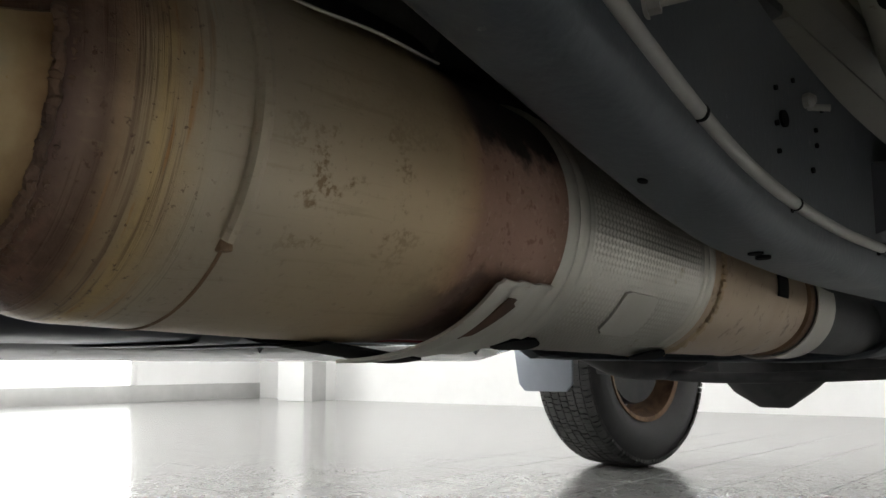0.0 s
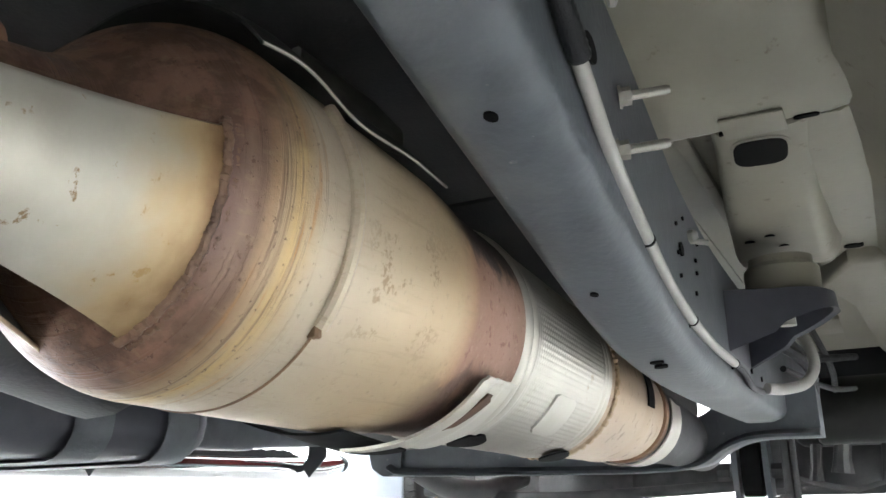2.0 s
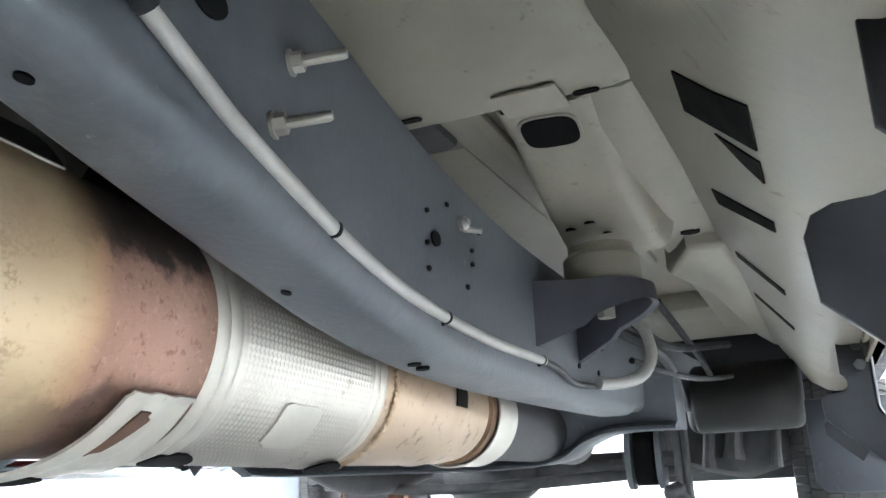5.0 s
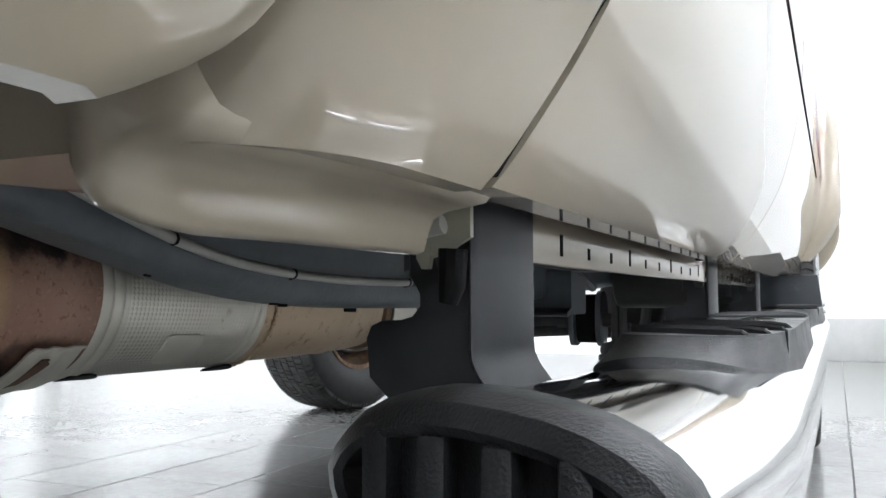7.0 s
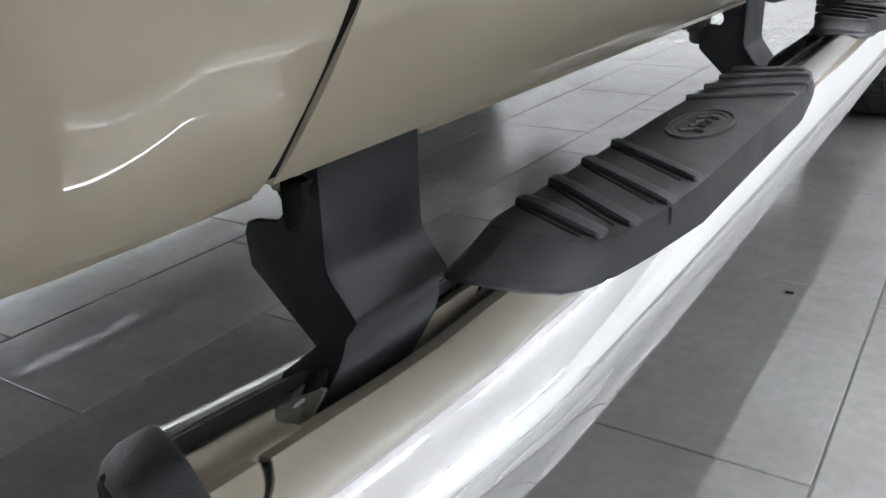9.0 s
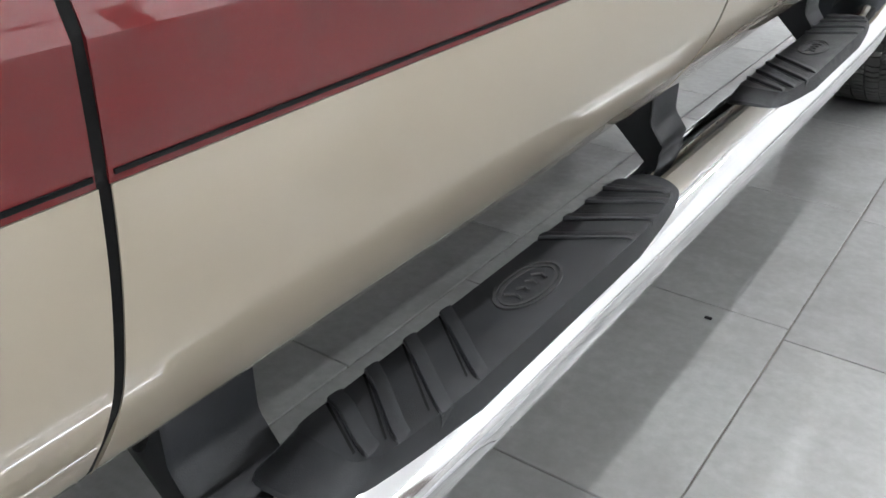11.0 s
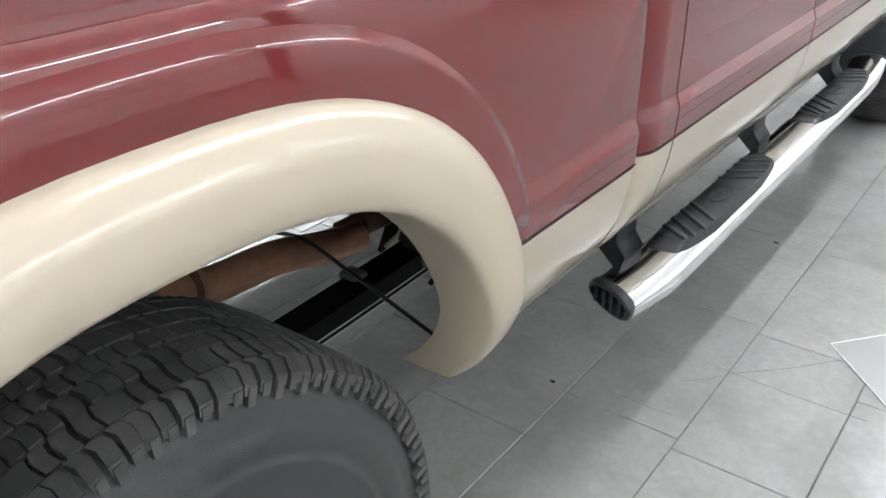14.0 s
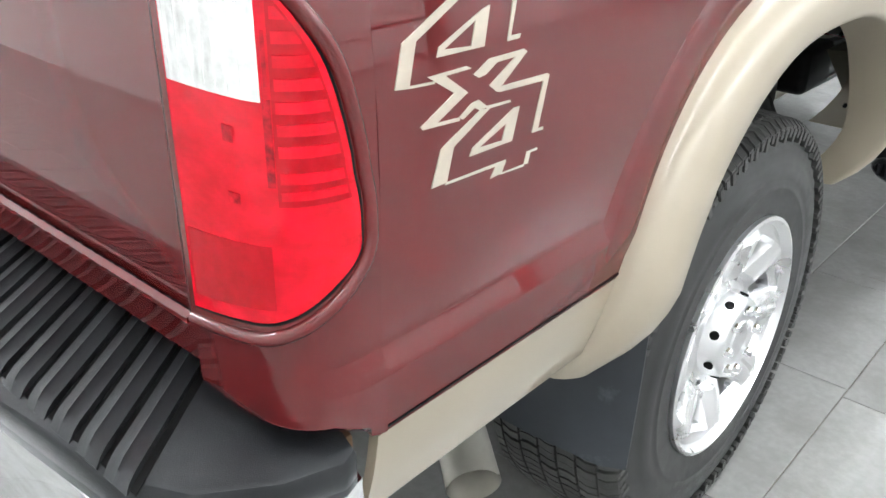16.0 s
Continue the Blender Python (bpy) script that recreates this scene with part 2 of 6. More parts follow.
ZINC = surface("zinc_bolt", (0.36, 0.345, 0.3), (0.46, 0.44, 0.39), 60, (0.4, 0.55), 0.7, 0.1, 300)
WALL = surface("white_wall", (0.78, 0.78, 0.77), (0.82, 0.82, 0.81), 3, (0.55, 0.7), 0.0, 0.05, 60)
PLINTH = surface("grey_plinth", (0.4, 0.4, 0.39), (0.46, 0.46, 0.45), 4, (0.4, 0.5))
TILE = surface("grey_floor_tile", (0.236, 0.236, 0.229), (0.270, 0.270, 0.263), 45, (0.15, 0.22), 0.0, 0.0, 420, island=0.05, detail=6, place=True, spots=(0.175, 0.170, 0.160), spot_scale=4.0, spot_at=(0.45, 0.85))
GROUT = surface("dark_grout", (0.105, 0.090, 0.080), (0.16, 0.135, 0.122), 20, (0.7, 0.85))
WRAP = surface("embossed_aluminium", (0.46, 0.44, 0.39), (0.56, 0.54, 0.48), 12, (0.34, 0.46), 0.75, 0.03, 200, spots=(0.3, 0.24, 0.15), spot_scale=30, spot_at=(0.62, 0.72))
DECALPAINT = surface("decal_film", (0.40, 0.345, 0.275), (0.46, 0.40, 0.32), 60, (0.3, 0.4), coat=0.5)
LENS = surface("red_lens", (0.50, 0.001, 0.010), (0.66, 0.002, 0.018), 30, (0.3, 0.4), coat=0.6, spec=0.0, stretch=(1, 1, 2))
DARKLENS = surface("deep_red_lens", (0.34, 0.001, 0.006), (0.43, 0.0015, 0.010), 70, (0.3, 0.4), coat=0.5, spec=0.0)
CLEAR = surface("white_lens", (0.85, 0.85, 0.83), (0.6, 0.6, 0.58), 60, (0.1, 0.2), coat=1.0)
TINTED = tinted("heat_banded_steel")
DARKSTEEL = surface("sooty_steel", (0.012, 0.012, 0.011), (0.03, 0.029, 0.026), 14, (0.5, 0.7), 0.2, 0.2, 160)
FLAP = surface("flap_rubber", (0.020, 0.023, 0.028), (0.032, 0.036, 0.043), 8, (0.42, 0.6), 0.0, 0.1, 120, spec=0.4, spots=(0.11, 0.12, 0.13), spot_scale=9, spot_at=(0.62, 0.85))
# lit copy of the dark flap, daylight glare put into its pale colour
LITFLAP = surface("pale_flap_plastic", (0.36, 0.40, 0.46), (0.44, 0.48, 0.54), 6, (0.4, 0.55), 0.0, 0.05, 120)
TANK = surface("tank_plastic", (0.046, 0.048, 0.060), (0.072, 0.074, 0.088), 12, (0.4, 0.55), 0.0, 0.1, 200, spec=0.45)
LAMP = glow("lamp_diffuser", (0.94, 0.975, 1.02), 105.0)

DAYLIGHT = glow("daylight_pane", (0.92, 0.97, 1.0), 9.0)


# ---- helpers for shapes ----
def smooth(me, angle=35):
    me.polygons.foreach_set("use_smooth", [True] * len(me.polygons))
    me.set_sharp_from_angle(angle=radians(angle))


def part(name, bm, material, parent=None, label="", angle=35):
    bmesh.ops.recalc_face_normals(bm, faces=bm.faces)
    me = bpy.data.meshes.new(name)
    bm.to_mesh(me)
    bm.free()
    smooth(me, angle)
    me.materials.append(material)
    ob = new(name, me)
    if parent and parent.parent and parent.parent.parent:
        parent = parent.parent
    ob.parent = parent
    if label:
        ob["label"] = label
    return ob


def thing(name, label, category, group="", kind=""):
    return tagged(new(name), label, category, group, kind)


def loft(bm, rings, closed=True, caps=True):
    rows = [[bm.verts.new(p) for p in ring] for ring in rings]
    k = len(rows[0])
    for a, b in zip(rows, rows[1:]):
        for i in range(k if closed else k - 1):
            j = (i + 1) % k
            bm.faces.new((a[i], a[j], b[j], b[i]))
    if caps and closed:
        bm.faces.new(rows[0])
        bm.faces.new(rows[-1][::-1])
    return rows


def spline(points, steps):
    """Catmull-Rom through the points."""
    p = [Vector(q) for q in points]
    p = [2 * p[0] - p[1], *p, 2 * p[-1] - p[-2]]
    out = []
    for i in range(1, len(p) - 2):
        for s in range(steps):
            t = s / steps
            a, b, c, d = p[i - 1:i + 3]
            out.append(0.5 * (2 * b + (c - a) * t + (2 * a - 5 * b + 4 * c - d) * t * t + (3 * b - a - 3 * c + d) * t ** 3))
    return out + [p[-2]]


def tube(bm, points, r, n=10, caps=True):
    rings, up = [], Vector((0.13, 0.21, 0.97))
    for i, p in enumerate(points):
        d = (Vector(points[min(i + 1, len(points) - 1)]) - Vector(points[max(i - 1, 0)])).normalized()
        side = d.cross(up).normalized()
        up = side.cross(d)
        rr = r[i] if isinstance(r, (list, tuple)) else r
        rings.append([Vector(p) + rr * (math.cos(a) * side + math.sin(a) * up) for a in (2 * math.pi * k / n for k in range(n))])
    return loft(bm, rings, True, caps)


def box(bm, lo, hi, bevel=0.0, turn=None, segments=2):
    m = Matrix.Translation([(a + b) / 2 for a, b in zip(lo, hi)])
    if turn:
        m = m @ turn
    v = bmesh.ops.create_cube(bm, size=1.0, matrix=m @ Matrix.Diagonal((*[b - a for a, b in zip(lo, hi)], 1)))["verts"]
    if bevel:
        e = list({e for q in v for e in q.link_edges})
        bmesh.ops.bevel(bm, geom=e, offset=bevel, segments=segments, affect="EDGES", profile=0.5)


def slab(bm, outline, axis, a, b, bevel=0.0):
    """A plate: a closed outline of pairs, thick from a to b along the axis."""
    def at(u, v, w):
        return {"x": (w, u, v), "y": (u, w, v), "z": (u, v, w)}[axis]
    rows = loft(bm, [[at(u, v, w) for u, v in outline] for w in (a, b)])
    if bevel:
        edges = list({e for row in rows for q in row for e in q.link_edges if e.other_vert(q) in row})
        bmesh.ops.bevel(bm, geom=edges, offset=bevel, segments=2, affect="EDGES", profile=0.5)


def spin(bm, profile, centre, axis="x", n=48, closed=False):
    """Turns a profile of (along, radius) round an axis through the centre."""
    c = Vector(centre)
    def at(w, r, a):
        u, v = r * math.cos(a), r * math.sin(a)
        return c + Vector({"x": (w, u, v), "y": (u, w, v), "z": (u, v, w)}[axis])
    rings = [[at(w, max(r, 1e-5), 2 * math.pi * k / n) for k in range(n)] for w, r in profile]
    if closed:
        rings.append(rings[0])
    rows = loft(bm, rings, True, False)
    return rows


def bolt(bm, base, way, r=0.006, length=0.035):
    w = Vector(way).normalized()
    b = Vector(base)
    tube(bm, [b, b + w * r * 0.5], r * 1.9, 14)
    tube(bm, [b + w * r * 0.5, b + w * r * 2.0], r * 1.5, 6)
    tube(bm, [b + w * r * 2.0, b + w * length * 0.92, b + w * length], [r * 0.8, r * 0.8, r * 0.6], 10)


# ---- room ----
X0, X1, Y0, Y1, TOP = -8.6, 6.4, -3.1, 8.2, 3.6


def wall(name, lo, hi, label):
    bm = bmesh.new()
    box(bm, lo, hi)
    return tagged(part(name, bm, WALL, None), label, "wall", kind="structure")


bm = bmesh.new()
box(bm, (X0 - 0.3, Y0 - 0.3, -0.2), (X1 + 0.3, Y1 + 0.3, -0.006))
floor = tagged(part("floor", bm, GROUT), "grey matt tiled showroom floor with dark joints", "floor", kind="structure")
wall("wall_front", (X0 - 0.2, Y1, 0), (X1 + 0.2, Y1 + 0.2, TOP), "smooth white painted wall ahead of the truck")
wall("wall_back", (X0 - 0.2, Y0 - 0.2, 0), (X1 + 0.2, Y0, TOP), "smooth white painted wall behind the truck")
wall("wall_left", (X0 - 0.2, Y0, 0), (X0, Y1, TOP), "smooth white painted wall of the showroom")
wall("wall_right", (X1, Y0, 0), (X1 + 0.2, Y1, TOP), "white wall behind a panelled door")
bm = bmesh.new()
box(bm, (X0 - 0.2, Y0 - 0.2, TOP), (X1 + 0.2, Y1 + 0.2, TOP + 0.15))
tagged(part("ceiling", bm, WALL), "plain white ceiling", "ceiling", kind="structure")


# ---- the pickup truck ----
truck = thing("pickup_truck", "dark red and beige crew-cab pickup truck parked on grey tiles", "truck")


LOWER = ((0.50, 0.868), (0.52, 0.889), (0.548, 0.920), (0.575, 0.941), (0.60, 0.958), (0.63, 0.975), (0.66, 0.987), (0.72, 1.0025), (0.78, 1.0110), (0.835, 1.0150))
UPPER = ((0.86, 1.0060), (0.90, 1.0065), (1.0, 1.0075), (1.08, 1.0055), (1.16, 0.9995), (1.192, 0.995), (1.204, 0.989), (1.212, 0.982), (1.26, 0.977), (1.4, 0.965))


def curve(table):
    """A smooth curve through pairs, as fine samples."""
    pts = spline([(u, v, 0) for u, v in table], 12)
    return [q.x for q in pts], [q.y for q in pts]


LOW_Z, LOW_X = curve(LOWER)
UP_Z, UP_X = curve(UPPER)


def side_x(z):
    """How far out the body side stands at a height: a full lower side, a sloping ledge, a set-back upper side."""
    low, up = float(np.interp(z, LOW_Z, LOW_X)), float(np.interp(z, UP_Z, UP_X))
    t = min(1.0, max(0.0, (z - 0.835) / 0.027))
    t = 0.85 * t + 0.15 * t * t * (3 - 2 * t)
    return low + (up - low) * t


STRIPE = 0.770


def arch(a, b, n=2.6, cy=0.035, cz=0.45, lo=0.53, lo2=0.60, count=48):
    """The curve of a wheel arch, from its front foot over the top to its rear foot."""
    f0 = math.asin(min(1, ((lo - cz) / b) ** (n / 2)))
    f1 = math.pi - math.asin(min(1, ((lo2 - cz) / b) ** (n / 2)))
    out = []
    for k in range(count):
        f = f0 + (f1 - f0) * k / (count - 1)
        c, s = math.cos(f), math.sin(f)
        out.append((cy + a * math.copysign(abs(c) ** (2 / n), c), cz + b * abs(s) ** (2 / n)))
    return out


def inside_arch(y, z, a=0.56, b=0.60, cy=0.035, cz=0.45, n=2.6):
    return z < cz or (abs((y - cy) / a) ** n + abs((z - cz) / b) ** n) < 1


def panel(name, y0, y1, z0, z1, material, parent, label="", hole=None, shape=None, dy=0.025, thick=0.012, dz=0.01, warp=None, angle=24):
    """A sheet of body side between two lengths and two heights."""
    zs = sorted({z0, z1, *[z for z in (*np.arange(0.52, 1.42, dz).round(4), 0.835, 0.8355, 0.839, 0.843, 0.847, 0.851, 0.855, 0.859, 0.8615, 0.862) if z0 < z < z1]})
    ys = np.linspace(y0, y1, max(2, int((y1 - y0) / dy) + 1))
    bm = bmesh.new()
    sx = shape or (lambda y, z: side_x(z))
    grid = {}
    for i, y in enumerate(ys):
        for j, z in enumerate(zs):
            grid[i, j] = bm.verts.new((sx(y, z), y, z))
    for i in range(len(ys) - 1):
        for j in range(len(zs) - 1):
            if hole and hole((ys[i] + ys[i + 1]) / 2, (zs[j] + zs[j + 1]) / 2):
                continue
            bm.faces.new((grid[i, j], grid[i + 1, j], grid[i + 1, j + 1], grid[i, j + 1]))
    bmesh.ops.delete(bm, geom=[v for v in bm.verts if not v.link_faces], context="VERTS")
    for v in bm.verts if warp else ():
        v.co.y += warp(v.co.y, v.co.z)
    r = bmesh.ops.extrude_face_region(bm, geom=bm.faces[:])
    bmesh.ops.translate(bm, verts=[g for g in r["geom"] if isinstance(g, bmesh.types.BMVert)], vec=(-thick, 0, 0))
    return part(name, bm, material, parent, label, angle)


def bed_front(y, z):
    d = max(0.0, y - 0.976) / 0.014
    return side_x(z) - 0.006 * d * d


bed = panel("bed_side", -0.945, 0.990, STRIPE, 1.26, RED, truck, "glossy dark red bed side", hole=lambda y, z: inside_arch(y, z), shape=bed_front, dy=0.0078)


def rolled(y, z):
    """The cab corner rolls inwards at its rear edge."""
    d = min(1.0, max(0.0, 1.085 - y) / 0.071)
    return side_x(z) - 0.046 * (1 - math.sqrt(max(0.0, 1 - d * d)))


def bed_foot(y, z):
    """The lower front corner of the bed is rounded off."""
    return -0.030 * max(0.0, 1 - (z - 0.541) / 0.03) ** 2 * max(0.0, (y - 0.80) / 0.19) ** 2


panel("bed_lower_front", 0.56, 0.990, 0.541, STRIPE - 0.0006, BEIGE, truck, "glossy beige lower bed side", shape=bed_front, dy=0.012, dz=0.006, warp=bed_foot)
panel("bed_lower_rear", -0.955, -0.47, 0.655, STRIPE - 0.0006, BEIGE, truck, "glossy beige lower bed side", hole=lambda y, z: inside_arch(y, z))
panel("cab_corner", 1.014, 1.1485, STRIPE, 1.4, RED, truck, "glossy dark red rear cab corner", shape=rolled, dy=0.003, thick=0.05, angle=40)
panel("rear_door", 1.1555, 2.025, STRIPE, 1.4, RED, truck, "glossy dark red rear door skin", thick=0.03)
panel("front_door", 2.033, 2.98, STRIPE, 1.4, RED, truck, "glossy dark red front door skin", thick=0.03)
panel("front_fender", 2.99, 4.75, STRIPE, 1.3, RED, truck, "glossy dark red front fender", hole=lambda y, z: inside_arch(y - 3.967, z))
panel("cab_corner_lower", 1.014, 1.1495, 0.543, STRIPE - 0.0006, BEIGE, truck, "glossy beige lower cab corner", shape=rolled, dy=0.003, thick=0.15, angle=40)
panel("rear_door_lower", 1.1565, 2.025, 0.545, STRIPE - 0.0006, BEIGE, truck, "glossy beige lower rear door", thick=0.02)
panel("front_door_lower", 2.033, 2.98, 0.545, STRIPE - 0.0006, BEIGE, truck, "glossy beige lower front door", thick=0.02)
panel("fender_lower_rear", 2.99, 3.45, 0.56, STRIPE - 0.0006, BEIGE, truck, "glossy beige lower fender", hole=lambda y, z: inside_arch(y - 3.967, z))
for name, y0, y1 in (("bed_pinstripe", 0.57, 0.984), ("tail_pinstripe", -0.944, -0.52), ("corner_pinstripe", 1.016, 1.147), ("door_pinstripe", 1.158, 2.024), ("front_pinstripe", 2.035, 2.98)):
    panel(name, y0, y1, STRIPE + 0.004, STRIPE + 0.0066, BLACK_AND_SHADE, truck, "thin dark pinstripe", dy=0.006, shape=lambda y, z: (rolled(y, z) if 1 <= y < 1.15 else side_x(z)) + 0.0012, thick=0.002)

# near-black strips behind the skins that paint the shade in the shut lines
for y0, y1, deep, z0 in ((0.978, 1.026, 0.055, 0.74), (1.146, 1.158, 0.0012, 0.549), (2.022, 2.036, 0.0012, 0.549), (2.975, 2.995, 0.0012, 0.57)):
    bm = bmesh.new()
    loft(bm, [[(side_x(z) - deep, y, z) for y in (y0, y1)] + [(side_x(z) - deep - 0.05, y1, z), (side_x(z) - deep - 0.05, y0, z)] for z in (z0, *np.arange(0.62, 1.38, 0.02), 1.38)])
    part("shut_line_seal", bm, BLACK_AND_SHADE, truck, "near-black strip painting the shade in the shut line")
# the rounded lower rear corner of the cab
bm = bmesh.new()
foot = [(0.900, 0.585), (0.905, 0.560), (0.908, 0.548), (0.903, 0.5425), (0.894, 0.541), (0.884, 0.5395), (0.877, 0.536), (0.874, 0.529), (0.872, 0.5215), (0.867, 0.5195), (0.862, 0.5215), (0.858, 0.530), (0.850, 0.60)]
loft(bm, [[(0.89 + (x - 0.89) * k - d, y, 0.56 + (z - 0.56) * k) for x, z in foot] for y, k, d in ((1.008, 0.70, 0.022), (1.012, 0.84, 0.017), (1.022, 0.94, 0.010), (1.040, 1.0, 0.004), (1.08, 1.0, 0.0), (1.149, 1.0, 0.0), (1.19, 1.0, 0.002))])
part("cab_corner_foot", bm, BEIGE, truck, "rounded beige lower cab corner", 60)


def flare(cy, name="fender_flare"):
    """The bulging beige lip round a wheel opening."""
    bm = bmesh.new()
    o, i = arch(0.590, 0.665, cy=0.022, lo=0.575), arch(0.486, 0.562, cy=0.008, lo=0.575)
    rings = []
    for k, ((yo, zo), (yi, zi)) in enumerate(zip(o, i)):
        t = k / (len(o) - 1)
        foot = max(0.0, 1 - t / 0.12, 1 - (1 - t) / 0.10) ** 2
        base = min(1.010, sum(side_x(zo + d) for d in (-0.06, -0.03, 0, 0.03, 0.06)) / 5 + 0.002) - 0.03 * foot
        ring = [(base - 0.01, 0.0), (base + 0.014, 0.0), (base + 0.024, 0.03), (base + 0.036, 0.13), (base + 0.0465, 0.28), (base + 0.0505, 0.37), (base + 0.0525, 0.45), (base + 0.0545, 0.66), (base + 0.0545, 0.90), (base + 0.050, 0.97), (base + 0.044, 0.995), (base + 0.034, 1.005), (base - 0.01, 1.02), (base - 0.042, 1.02),
                (base - 0.042, 0.985), (base - 0.015, 0.94), (base - 0.01, 0.10)]
        rings.append([(x, cy + yo + (yi - yo) * s, zo + (zi - zo) * s) for x, s in ring])
    loft(bm, rings)
    f = part(name, bm, SATIN, truck, "satin beige fender flare", 38)
    for k in (6, 14):
        (yo, zo), (yi, zi) = o[k], i[k]
        bm = bmesh.new()
        c = Vector((0.962, cy + yi + 0.002, zi - 0.001))
        tube(bm, [c, c + Vector((0, -0.006, -0.004))], 0.004, 8)
        part("clip", bm, BLACK_AND_SHADE, f, "small dark trim clip")
    return f


def arch_band(cy):
    """The raised red band that follows the flare and falls back to the side in a crease."""
    bm = bmesh.new()
    steps = (-0.035, -0.01, 0.004, 0.012, 0.022, 0.032, 0.040, 0.046, 0.050, 0.053, 0.057, 0.063, 0.069, 0.073, 0.078)
    lines = []
    for e in steps:
        wide = arch(0.590 + e, 0.665 + e * 1.1, cy=0.022, lo=0.70, lo2=0.70, count=120)
        line = []
        for y, z in wide:
            flat = side_x(z)
            high = 1.0150 - 0.010 * max(0.0, z - 0.835) / 0.35 + 0.0035 * math.sin(math.pi * min(1.0, max(0.0, (0.052 - e) / 0.075)))
            t = min(1.0, max(0.0, (e - 0.050) / 0.022))
            g = 1 - (0.88 * t + 0.12 * t * t * (3 - 2 * t))
            rise = min(1.0, max(0.0, (z - 0.775) / 0.055))
            base = flat - 0.004
            top = base + (max(high, flat - 0.002) - base) * rise if z < 0.835 else high
            line.append((base + (top - base) * g, cy + y, z))
        lines.append(line)
    verts = [[bm.verts.new(p) for p in line] for line in lines]
    for a, b in zip(verts, verts[1:]):
        for k in range(len(a) - 1):
            bm.faces.new((a[k], a[k + 1], b[k + 1], b[k]))
    r = bmesh.ops.extrude_face_region(bm, geom=bm.faces[:])
    bmesh.ops.translate(bm, verts=[g for g in r["geom"] if isinstance(g, bmesh.types.BMVert)], vec=(-0.003, 0, 0))
    bmesh.ops.recalc_face_normals(bm, faces=bm.faces[:])
    part("arch_band", bm, RED, truck, "glossy dark red raised band round the flare", 26)


flare(0.0)
flare(3.967)
arch_band(0.0)
arch_band(3.967)


